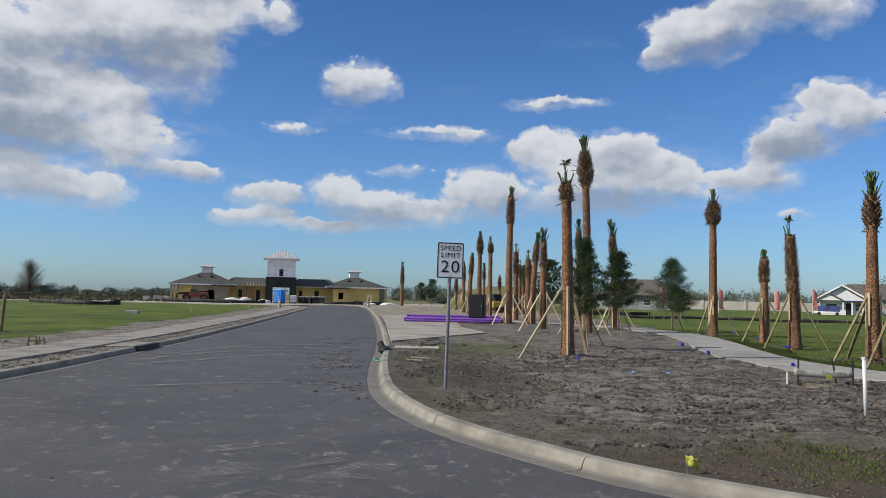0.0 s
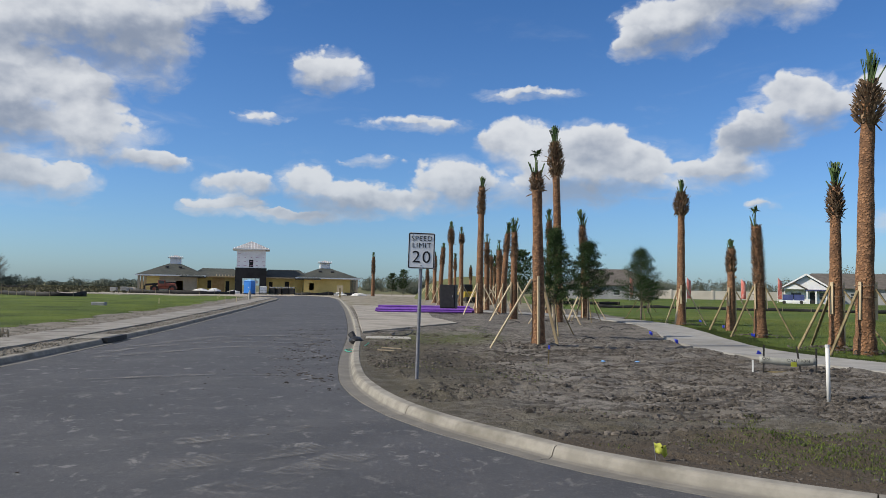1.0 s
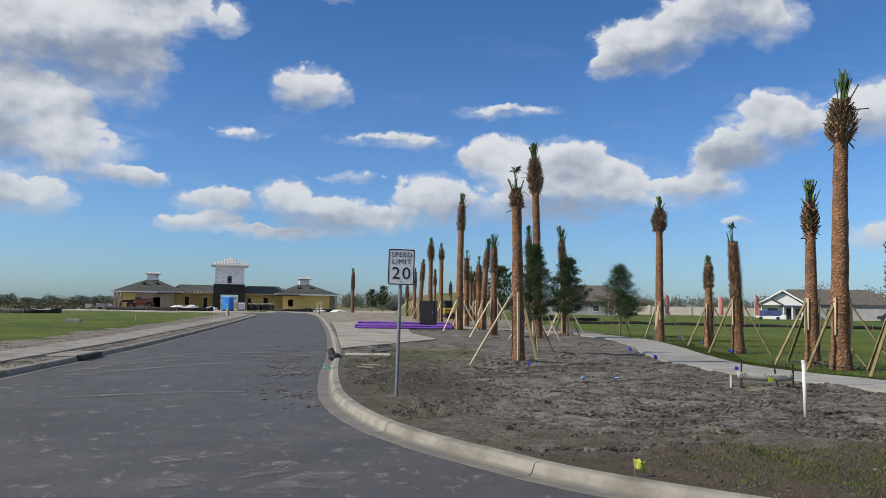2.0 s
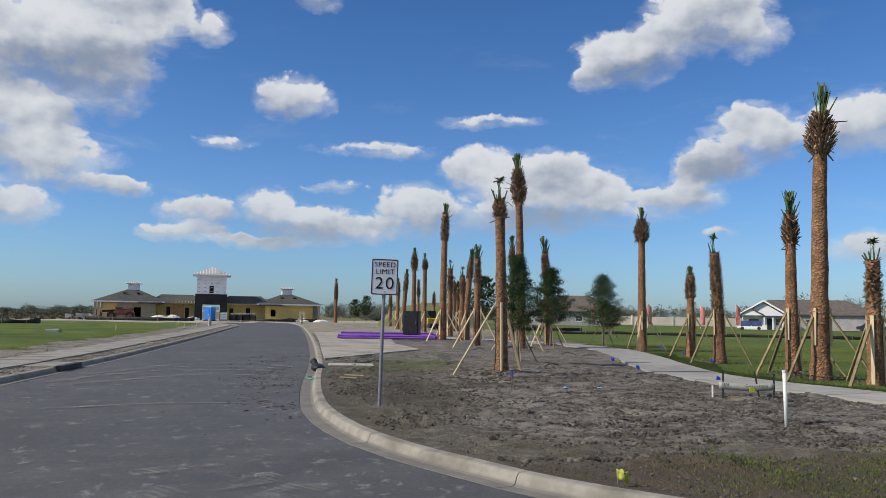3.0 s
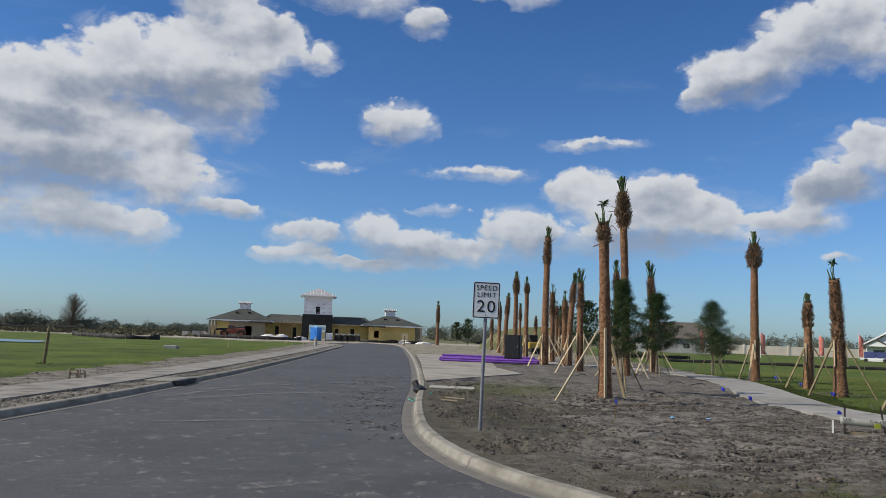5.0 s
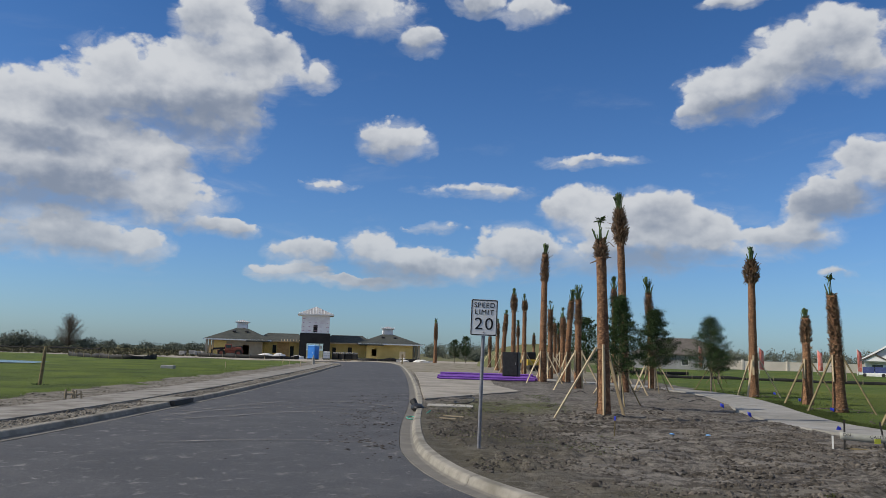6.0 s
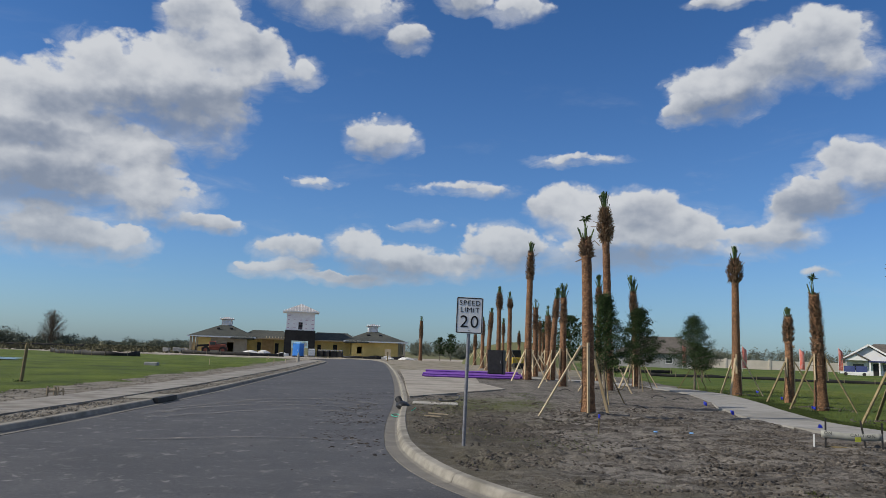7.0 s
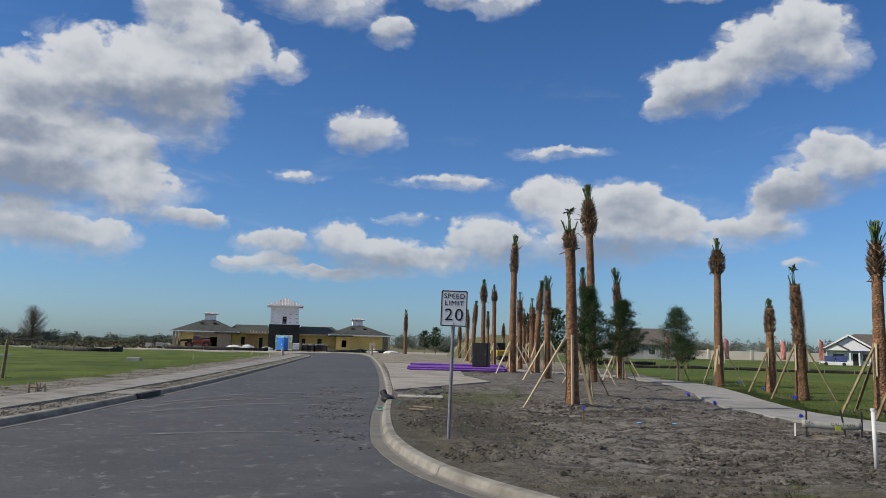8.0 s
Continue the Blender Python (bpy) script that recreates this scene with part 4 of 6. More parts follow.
# added sheet: keeps the sunlit end of the left front yellow
part("wall_panel", box(bmesh.new(), (-17.2, -1.04, 1.5), (2.2, 0.06, 2.9)), M_YELLOW, club, "yellow sheet over the tan front, for its sunlit end")
# links between wings and tower
for x0, x1, ops in ((-9.6, -2.8, ((-7.9, -7.2, 0.9, 2.4), (-4.6, -3.9, 0, 2.3))), (2.8, 9.8, ((3.4, 4.1, 0, 2.3), (6.4, 7.2, 0.9, 2.4)))):
    part("wall", wall_with(x0 + 0.02, x1 - 0.02, 2.5, 3.0, ops), M_YELLOW, club)
    part("wall", wall_with(x0 + 0.02, x1 - 0.02, 10.0, 3.0), M_YELLOW, club)
    part("roof", hip(bmesh.new(), x0 - 1.5, x1 + 1.5, 0.9, 11, 3.2, 4.75, x1 - x0 - 1), M_SHINGLE, club, "grey shingle low roof")
    part("fascia", box(bmesh.new(), ((x0 + x1) / 2, 0.87, 3.1), (x1 - x0, 0.05, 0.2)), M_WOOD, club, "raw timber fascia")
    for o in ops:
        # dark sheet behind each opening stands for the unlit room
        part("reveal", box(bmesh.new(), ((o[0] + o[1]) / 2, 3.2, (o[2] + o[3]) / 2), (o[1] - o[0] + 0.6, 0.05, o[3] - o[2] + 0.6)), M_DARKGAP, club, "dark sheet standing for the unlit interior")
part("porch_roof", hip(bmesh.new(), -12.5, -8.2, -3.2, 3, 3.05, 3.9, 1.0), M_SHINGLE, club, "grey shingle porch roof")
part("porch_roof", hip(bmesh.new(), 8.4, 12.8, -3.2, 3, 3.05, 3.8, 1.0), M_SHINGLE, club, "grey shingle porch roof")
for i in range(7):
    part("truss", box(bmesh.new(), (-6.2 + 0.55 * i, 0.2, 3.28), (0.06, 1.2, 0.22), tilt=(16, 0)), M_WOOD, club, "raw timber rafter tail")
part("wall_panel", box(bmesh.new(), (-5.9, 2.36, 1.5), (2.2, 0.05, 2.9)), surf("strand_board", (0.50, 0.30, 0.12), (0.60, 0.38, 0.17), 2.0, None, rough=0.85, bump=0.1), club, "orange strand board sheet")
# tower
part("tower_base", wall_with(-2.85, 2.85, -0.5, 4.85, ((-1.5, 1.6, 0, 2.9),), 0.3), M_FELT, club, "black felt-covered tower base")
part("tower_base", side_wall(-2.7, -0.34, 5, 4.85, 0.3), M_FELT, club)
part("tower_base", side_wall(2.7, -0.34, 5, 4.85, 0.3), M_FELT, club)
bm = wall_with(-2.62, 2.62, -0.4, 3.5, ((-0.38, 0.38, 0.15, 1.5),))
bmesh.ops.translate(bm, vec=(0, 0, 4.87), verts=bm.verts)
part("tower_wall", bm, M_WRAP, club, "white building wrap")
for x in (-2.52, 2.52):
    bm = side_wall(x, -0.29, 5, 3.5)
    bmesh.ops.translate(bm, vec=(0, 0, 4.87), verts=bm.verts)
    part("tower_wall", bm, M_WRAP, club)
# dark sheet painted as the shade within the tower window
part("tower_opening", box(bmesh.new(), (0, 0.4, 5.7), (1.4, 0.05, 1.7)), M_DARKGAP, club, "dark sheet for the shade inside the window opening")
M_PRINT = surf("wrap_print", (0.45, 0.28, 0.36), (0.55, 0.36, 0.44), 3.0, None, rough=0.7, bump=0.0)
rng = random.Random(5)
for i in range(16):
    part("print_mark", box(bmesh.new(), (-2.3 + 1.15 * (i % 5) + rng.uniform(-0.1, 0.1), -0.505, 5.3 + 0.75 * (i // 5)), (rng.uniform(0.25, 0.55), 0.006, 0.09)), M_PRINT, club)
part("tower_roof", hip(bmesh.new(), -3.4, 3.4, -1.2, 5.6, 8.42, 9.95, 0.3), M_METALROOF, club, "ribbed metal tower roof")
for i in range(13):
    x = -3.1 + 6.2 * i / 12
    run = 3.4 * (1 - abs(x) / 3.4)
    bm = bmesh.new()
    beam(bm, (x, -1.2, 8.46), (x, -1.2 + max(0.3, run), 8.46 + 1.53 * max(0.3, run) / 3.4), 0.08, 0.06)
    part("rib", bm, M_RIB, club)
part("tower_fascia", box(bmesh.new(), (0, -1.23, 8.33), (6.8, 0.05, 0.18)), M_WHITE, club)
for x in (-0.9, 0.0, 0.9):
    part("scaffold_post", box(bmesh.new(), (x, 0.6, 1.45), (0.12, 0.12, 2.9)), M_WHITE, club, "white scaffold post")
part("scaffold_deck", box(bmesh.new(), (0, 0.7, 2.25), (2.8, 0.8, 0.5)), M_WHITE, club, "white sheeted scaffold deck")

# ---------------- houses on the far side ----------------
M_GREYSIDE = surf("grey_siding", (0.27, 0.27, 0.27), (0.33, 0.33, 0.33), 1.0, None, rough=0.7, bump=0.1)
M_WHITESIDE = surf("white_siding", (0.70, 0.70, 0.70), (0.76, 0.76, 0.75), 1.0, None, rough=0.6, bump=0.0)
M_BROWNROOF = surf("brown_shingle", (0.085, 0.075, 0.066), (0.125, 0.11, 0.098), 1.5, None, rough=0.9, bump=0.4, bscale=12.0)


def gable_end(x0, x1, y, z0, z1, t=0.2):
    bm = bmesh.new()
    cx = (x0 + x1) / 2
    pts = [(x0, y, z0), (x1, y, z0), (cx, y, z1)]
    hull(bm, pts + [(x, y + t, z) for x, _, z in pts], [(0, 1, 2), (5, 4, 3), (0, 3, 4, 1), (1, 4, 5, 2), (2, 5, 3, 0)])
    bmesh.ops.recalc_face_normals(bm, faces=bm.faces)
    return bm


home = thing("house", "white gabled model home with grey side wing and brown roof", "house", pose(66.0, 138.0, 0.0, 0, 0, -25))
part("wall", wall_with(0, 6.8, 0, 2.8, ((0.9, 2.7, 0.8, 2.1), (4.0, 5.0, 0, 2.1), (5.4, 6.4, 0.8, 2.1))), M_WHITESIDE, home, "white front wall")
part("wall", wall_with(6.8, 22, 2.0, 2.8, ((10.5, 12.0, 1.0, 2.1),)), M_GREYSIDE, home, "grey siding wall")
for x, y0, y1 in ((0.1, 0.11, 12), (6.7, 0.11, 1.89), (21.9, 2.11, 12)):
    part("wall", side_wall(x, y0, y1, 2.8), M_GREYSIDE if x > 8 else M_WHITESIDE, home)
part("wall", wall_with(0, 22, 12, 2.8), M_GREYSIDE, home)
part("roof", hip(bmesh.new(), -0.5, 22.6, 1.4, 12.6, 2.95, 5.6, 13.0), M_BROWNROOF, home, "brown shingle main roof")
part("roof", gable(bmesh.new(), -0.5, 7.3, -0.6, 6.5, 2.95, 5.3), M_BROWNROOF, home, "brown shingle front gable")
part("gable_wall", gable_end(0.0, 6.8, -0.1, 2.8, 4.95), M_WHITESIDE, home)
part("porch_roof", gable(bmesh.new(), -0.8, 3.6, -1.7, 0.5, 2.7, 3.9), M_BROWNROOF, home)
part("porch_gable", gable_end(-0.4, 3.2, -1.5, 2.6, 3.6), M_WHITESIDE, home)
part("awning", box(bmesh.new(), (5.0, -0.9, 2.45), (3.4, 1.6, 0.25)), surf("navy_awning", (0.03, 0.035, 0.10), (0.05, 0.055, 0.14), 2.0, None, rough=0.8, bump=0.0), home, "navy porch awning")
for x in (3.5, 4.9, 6.5):
    part("porch_post", box(bmesh.new(), (x, -1.5, 1.2), (0.22, 0.22, 2.4)), M_WHITE, home)
for s in (-1, 1):
    bm = bmesh.new()
    beam(bm, (3.4, -0.64, 5.25), (3.4 + s * 3.85, -0.64, 2.9), 0.06, 0.28)
    part("bargeboard", bm, M_WHITE, home, "white bargeboard")
window_in(home, 1.8, -0.02, 1.45, 1.8, 1.3)
window_in(home, 5.9, -0.02, 1.45, 1.0, 1.3)
window_in(home, 11.25, 1.98, 1.55, 1.5, 1.1)
part("front_door", box(bmesh.new(), (4.5, 0.02, 1.05), (1.0, 0.06, 2.1)), M_DARKGAP, home, "dark front door")

home2 = thing("house", "low grey house with a brown hipped roof behind young oaks", "house", pose(31.0, 158.0, 0, 0, 0, -12))
part("wall", wall_with(0, 17, 0, 2.8, ((9.0, 10.4, 0.9, 2.1), (13.0, 14.0, 0, 2.1))), M_GREYSIDE, home2)
for x in (0.1, 16.9):
    part("wall", side_wall(x, 0.11, 10, 2.8), M_GREYSIDE, home2)
part("wall", wall_with(0, 17, 10, 2.8), M_GREYSIDE, home2)
part("roof", hip(bmesh.new(), -0.6, 17.6, -0.6, 10.6, 2.95, 6.2, 7.0), M_BROWNROOF, home2, "brown shingle hipped roof")
window_in(home2, 9.7, -0.02, 1.5, 1.4, 1.2)
part("door", box(bmesh.new(), (13.5, 0.02, 1.05), (1.0, 0.06, 2.1)), M_WHITE, home2)

M_BOUND = surf("cream_wall", (0.60, 0.54, 0.45), (0.68, 0.62, 0.53), 0.6, (0.5, 0.45, 0.37), 0.2, 0.4, 0.9, 0.1)
bound = thing("boundary_wall", "long low cream boundary wall behind the lawn", "wall")
for k in range(14):
    a, b = Vector((44 + 10 * k, 196 - 1.2 * k, 0)), Vector((44 + 10 * k + 9.7, 196 - 1.2 * k - 1.16, 0))
    bm = bmesh.new()
    beam(bm, a + Vector((0, 0, 1.1)), b + Vector((0, 0, 1.1)), 0.25, 2.2)
    part("wall_panel", bm, M_BOUND, bound)
    part("wall_pillar", box(bmesh.new(), (a.x - 0.15, a.y, 1.25), (0.45, 0.45, 2.5)), M_BOUND, bound)

# ---------------- young oaks and far woods ----------------


def leaf_mesh(name, centres, size, mat, rng, up=0.3):
    """Many small leaves, each a folded quad at its own tilt."""
    n = len(centres)
    c = np.array(centres)
    a = rng.normal(size=(n, 3))
    a /= np.linalg.norm(a, axis=1)[:, None]
    b = np.cross(a, rng.normal(size=(n, 3)))
    b /= np.linalg.norm(b, axis=1)[:, None]
    s = size * rng.uniform(0.6, 1.3, (n, 1))
    v = np.stack([c - a * s, c + b * s * 0.5, c + a * s, c - b * s * 0.5], 1).reshape(-1, 3)
    f = np.arange(4 * n).reshape(n, 4)
    return mesh_from(name, v, f, mat)


def oak(x, y, h, crown_lo, w, seed, leaves=5200, size=0.075, stakes=True, group="young oaks", cone=False):
    rng = np.random.default_rng(seed)
    pr = random.Random(seed)
    t = thing("oak_tree", "young live oak with a dense dark green crown" if stakes else "small green tree beyond the drive", "tree", pose(x, y, 0.12), group)
    bm = bmesh.new()
    tube(bm, (0, 0, -0.15), (0.03, 0, crown_lo + 0.2), 0.06, 0.045, 8)
    tube(bm, (0.03, 0, crown_lo + 0.2), (0, 0.02, h * 0.93), 0.045, 0.012, 7)
    part("trunk", bm, M_TWIG, t)
    tips, lim = [], bmesh.new()
    n = 80
    for i in range(n):
        u = (i + pr.random()) / n
        z = crown_lo + (h - crown_lo) * u * 0.97
        a = i * 2.4 + pr.uniform(-0.4, 0.4)
        reach = (w / 2) * 1.15 * ((1 - 0.95 * max(0, u - 0.14) ** 0.95) * (0.7 + 0.3 * min(1, u / 0.14)) if cone else math.sin(math.pi * (0.2 + 0.74 * u)) ** 0.8) * pr.choice((pr.uniform(0.5, 1.0), pr.uniform(0.85, 1.3)))
        base = Vector((0, 0, z - 0.1 - 0.12 * reach))
        tip = Vector((math.cos(a) * reach, math.sin(a) * reach, z + reach * (pr.uniform(-0.1, 0.22) if cone else pr.uniform(0.05, 0.5))))
        tube(lim, base, tip, 0.018, 0.006, 4, False)
        tips.append((base, tip))
    part("limb", lim, M_TWIG, t)
    pts = []
    for k in range(leaves):
        base, tip = tips[pr.randrange(n)]
        f = pr.random() ** 0.5
        p = base.lerp(tip, f)
        sp = (0.050 * w + 0.02) * (1.25 - 0.6 * f)
        q = Vector((pr.gauss(0, sp), pr.gauss(0, sp), pr.gauss(0, sp * 0.8)))
        pts.append((p + q)[:])
    ob = new("crown", leaf_mesh("crown", pts, size, M_LEAF, rng))
    ob.parent = t
    if stakes:
        for k in range(3):
            a = 0.5 + 2.1 * k
            bm = bmesh.new()
            tube(bm, (0.9 * math.cos(a), 0.9 * math.sin(a), -0.05), (0.06 * math.cos(a), 0.06 * math.sin(a), crown_lo + 0.1), 0.022, 0.022, 6)
            part("stake", bm, M_POLE, t)
    return t


oak(4.6, 25.6, 3.6, 1.2, 1.5, 11, 24000, 0.023, cone=True)
oak(8.55, 38.4, 4.0, 1.35, 2.1, 12, 26000, 0.028, cone=True)
oak(12.1, 41.6, 3.85, 1.2, 2.5, 13, 20000, 0.029, cone=True)
oak(11.6, 85.0, 5.9, 1.4, 3.0, 14, 2600, 0.13)
oak(9.6, 90.0, 5.4, 1.4, 3.0, 15, 2200, 0.13)
oak(18.0, 60.0, 2.5, 0.9, 1.5, 18, 1500, 0.08)
oak(-1.9, 150.0, 5.0, 1.4, 2.4, 16, 1300, 0.14, False, "small trees past the drive")
oak(-4.0, 150.0, 4.3, 1.2, 2.2, 17, 1000, 0.14, False, "small trees past the drive")

# foliage colour lightened and greyed to carry the haze of distance
M_WOODS = surf("hazed_foliage", (0.10, 0.118, 0.092), (0.145, 0.16, 0.125), 0.15, (0.15, 0.145, 0.11), 0.03, 0.6, 0.95, 0.0)


def woods(name, label, spots, seed):
    """Far trees as one mass of leaf clumps: each spot is (x, y, height, width)."""
    rng = np.random.default_rng(seed)
    pts = []
    for x, y, h, w in spots:
        n = 620
        v = rng.normal(size=(n, 3))
        v /= np.linalg.norm(v, axis=1)[:, None]
        v *= rng.uniform(0.4, 1.0, (n, 1))
        lumps = 1 + 0.25 * np.sin(v[:, :1] * 5 + x)
        p = np.array((x, y, h * 0.45)) + v * np.array((w / 2, w / 2, h * 0.55)) * lumps
        p[:, 2] = np.abs(p[:, 2])
        pts.append(p)
    me = leaf_mesh(name, np.concatenate(pts), 0.29, M_WOODS, rng)
    return tagged(new(name, me), label, "trees", kind="stuff")


rng = random.Random(77)
spots = []
for i in range(150):      # low woods along the west and north horizon
    az = rng.uniform(-40, -13)
    d = rng.uniform(330, 420)
    h = (1.4 + 2.4 * rng.random() ** 2) * (1.2 if az < -27 else 1.0)
    spots.append((d * math.sin(radians(az)), d * math.cos(radians(az)), h, rng.uniform(5, 11)))
for i in range(16):
    az = rng.uniform(-36, -27.6)
    d = rng.uniform(250, 280)
    spots.append((d * math.sin(radians(az)), d * math.cos(radians(az)), rng.uniform(1.8, 3.2), rng.uniform(6, 11)))
for az, h in ((-30.0, 5.2), (-30.5, 4.8), (-31.2, 4.2), (-26.6, 3.6)):
    spots.append((255 * math.sin(radians(az)), 255 * math.cos(radians(az)), h, 6.0))
woods("far_woods", "low dark woods along the far edge of the fields", spots, 1)
spots = []
for i in range(130):
    az = rng.uniform(-8, 20)
    d = rng.uniform(300, 400)
    spots.append((d * math.sin(radians(az)), d * math.cos(radians(az)), rng.uniform(4, 7), rng.uniform(5, 10)))
for i in range(60):
    az = rng.uniform(17, 42)
    d = rng.uniform(260, 330)
    h = rng.uniform(4, 7.0) if az < 28.5 else rng.uniform(8, 12)
    spots.append((d * math.sin(radians(az)), d * math.cos(radians(az)), h, rng.uniform(4, 9)))
woods("far_woods", "mixed trees behind the boundary wall and houses", spots, 2)
spots = [(rng.uniform(-6, 28), rng.uniform(205, 260), rng.uniform(2.0, 3.8), rng.uniform(4, 8)) for i in range(26)]
woods("far_woods", "scrubby trees past the palm rows", spots, 3)


def scrub():
    rng = np.random.default_rng(9)
    n = 14000
    d = rng.uniform(135, 330, n)
    az = np.radians(rng.uniform(-40, -18, n))
    p = np.stack([d * np.sin(az), d * np.cos(az), rng.uniform(-0.1, 0.25, n)], 1)
    me = leaf_mesh("scrub", p, 0.42, surf("dry_scrub", (0.065, 0.062, 0.035), (0.095, 0.085, 0.05), 0.2, (0.08, 0.085, 0.04), 0.05, 0.5, 0.95, 0.0), rng)
    tagged(new("scrub", me), "brown dry scrub across the rough field", "scrub", kind="stuff")


scrub()

# tall leafless tree
bare = thing("bare_tree", "tall leafless tree with a fan of fine grey branches", "tree", pose(-118.0, 226.0, -0.05))
bm = bmesh.new()
tube(bm, (0, 0, 0), (0, 0, 9.5), 0.20, 0.04, 8)
part("trunk", bm, M_TWIG, bare)
bm = bmesh.new()
pr = random.Random(4)
for i in range(300):
    z = 1.2 + 9.0 * i / 300
    a = pr.uniform(0, 6.28)
    r = 4.5 * math.sin(math.pi * min(1.0, 0.22 + 0.78 * z / 10.4)) ** 0.75 * pr.uniform(0.45, 1.0)
    tip = Vector((math.cos(a) * r, math.sin(a) * r, min(10.6, z + r * pr.uniform(0.1, 0.5))))
    b = Vector((0, 0, z * 0.55))
    tube(bm, b, tip, 0.045, 0.015, 3, False)
    for j in range(6):
        c = b.lerp(tip, pr.uniform(0.4, 1))
        tube(bm, c, c + Vector((pr.gauss(0, 0.6), pr.gauss(0, 0.6), pr.uniform(0.1, 0.8))), 0.018, 0.009, 3, False)
tagged(part("branch_fan", bm, M_TWIG, bare), kind="stuff")

# berm past the palms
bg_me = grid("berm", np.linspace(104, 150, 24), lambda y: 0.0, lambda y: 17.0, np.linspace(0, 1, 30),
             lambda x, y: -0.1 + 3.3 * max(0.0, 1 - ((y - 126) / 21) ** 2) * max(0.0, 1 - abs((x - 8.5) / 8.5) ** 3) * (1 + 0.25 * fbm(x, y, 0.12, 4)), M_FIELD)
structure("ground_berm", bg_me, "grassy earth bank past the palms", "earth bank")

# ---------------- yard by the clubhouse ----------------
M_SAND = surf("yard_sand", (0.30, 0.265, 0.22), (0.40, 0.36, 0.31), 0.6, (0.22, 0.19, 0.155), 0.15, 0.6, 0.95, 0.5, 10.0, 0.05)
yard = grid("yard", np.linspace(104.5, 176, 40), lambda y: -95.0, lambda y: -19.0 - max(0.0, (122 - y)) * 0.9, np.linspace(0, 1, 40), lambda x, y: 0.05 + 0.06 * fbm(x, y, 0.15, 3), M_SAND)
structure("ground_yard", yard, "sandy building yard before the clubhouse", "yard")
yard2 = grid("yard_east", np.linspace(137, 176, 20), lambda y: -24.0, lambda y: 14.0, np.linspace(0, 1, 24), lambda x, y: 0.08 + 0.06 * fbm(x, y, 0.2, 3), M_SAND)
structure("ground_yard_east", yard2, "sandy ground beside the clubhouse", "yard")

M_BLUE = surf("blue_plastic", (0.03, 0.17, 0.55), (0.045, 0.22, 0.64), 1.2, None, rough=0.45, bump=0.0)
M_BLUE2 = surf("pale_blue_plastic", (0.16, 0.36, 0.66), (0.2, 0.42, 0.7), 1.2, None, rough=0.45, bump=0.0)
pot = thing("portable_toilet", "bright blue plastic portable toilet in the yard", "portable toilet", pose(-27.5, 134.0, 0.1, 0, 0, -22))
part("base", box(bmesh.new(), (0, 0, 0.07), (1.5, 1.45, 0.14), bevel=0.02), M_BLACK, pot)
part("cabin", box(bmesh.new(), (0, 0, 1.18), (1.4, 1.35, 2.08), bevel=0.05), M_BLUE, pot)
part("roof", hip(bmesh.new(), -0.74, 0.74, -0.72, 0.72, 2.28, 2.48, 0.5, 0.08), M_BLUE2, pot, "pale blue domed roof")
door = part("door", box(bmesh.new(), (0.0, -0.69, 1.15), (0.8, 0.04, 1.85), bevel=0.012), M_BLUE, pot, "blue door")
part("latch", box(bmesh.new(), (0.3, -0.72, 1.1), (0.08, 0.03, 0.14)), M_WHITE, door)
for z in (1.7, 1.85, 2.0):
    part("vent_slat", box(bmesh.new(), (-0.71, 0, z), (0.03, 0.9, 0.05)), M_BLACK, pot)

tote = thing("liquid_tote", "white plastic tote in a steel cage", "tank", pose(-25.3, 134.5, 0.1, 0, 0, 10))
part("tank", box(bmesh.new(), (0, 0, 0.8), (1.15, 1.15, 1.2), bevel=0.08), M_WHITE, tote)
part("pallet", box(bmesh.new(), (0, 0, 0.08), (1.2, 1.2, 0.16)), M_WOOD, tote)
for z in (0.3, 0.7, 1.1, 1.4):
    part("cage_bar", box(bmesh.new(), (0, -0.6, z), (1.2, 0.02, 0.03)), M_STEEL, tote)

M_BLOCK = surf("grey_block", (0.26, 0.25, 0.24), (0.36, 0.35, 0.33), 2.0, None, rough=0.9, bump=0.3)
pr = random.Random(21)
for i in range(4):
    st = thing("block_pallet", "stack of grey stone in black wrap on a pallet", "building material", pose(-23.9 + 1.05 * i, 135.6 + 0.15 * i, 0.1, 0, 0, pr.uniform(-8, 12)), "wrapped block pallets")
    part("pallet", box(bmesh.new(), (0, 0, 0.07), (1.0, 1.0, 0.14)), M_WOOD, st)
    part("wrap", box(bmesh.new(), (0, 0, 0.6), (0.98, 0.98, 0.92), bevel=0.06), M_FELT, st, "black plastic wrap")
    for k in range(6):
        part("stone", box(bmesh.new(), (-0.3 + 0.3 * (k % 3), -0.25 + 0.45 * (k // 3), 1.12 + pr.uniform(0, 0.14)), (0.28, 0.4, 0.2), pr.uniform(-20, 20), 0.03), M_BLOCK, st)


def heap(name, label, x, y, r, h, mat, seed, category="heap"):
    pr = random.Random(seed)
    bm = bmesh.new()
    bmesh.ops.create_icosphere(bm, subdivisions=3, radius=1.0)
    for v in bm.verts:
        k = 1 + 0.28 * noise.noise(v.co * 2.2 + Vector((seed, 0, 0)))
        v.co = Vector((v.co.x * r * k, v.co.y * r * 0.8 * k, max(-0.02, v.co.z) * h * k))
    ob = new(name, None)
    me = bpy.data.meshes.new(name)
    bm.to_mesh(me)
    bm.free()
    me.materials.append(mat)
    bpy.data.objects.remove(ob)
    ob = new(name, me)
    ob.matrix_world = pose(x, y, 0.06, 0, 0, pr.uniform(0, 90))
    return tagged(ob, label, category)


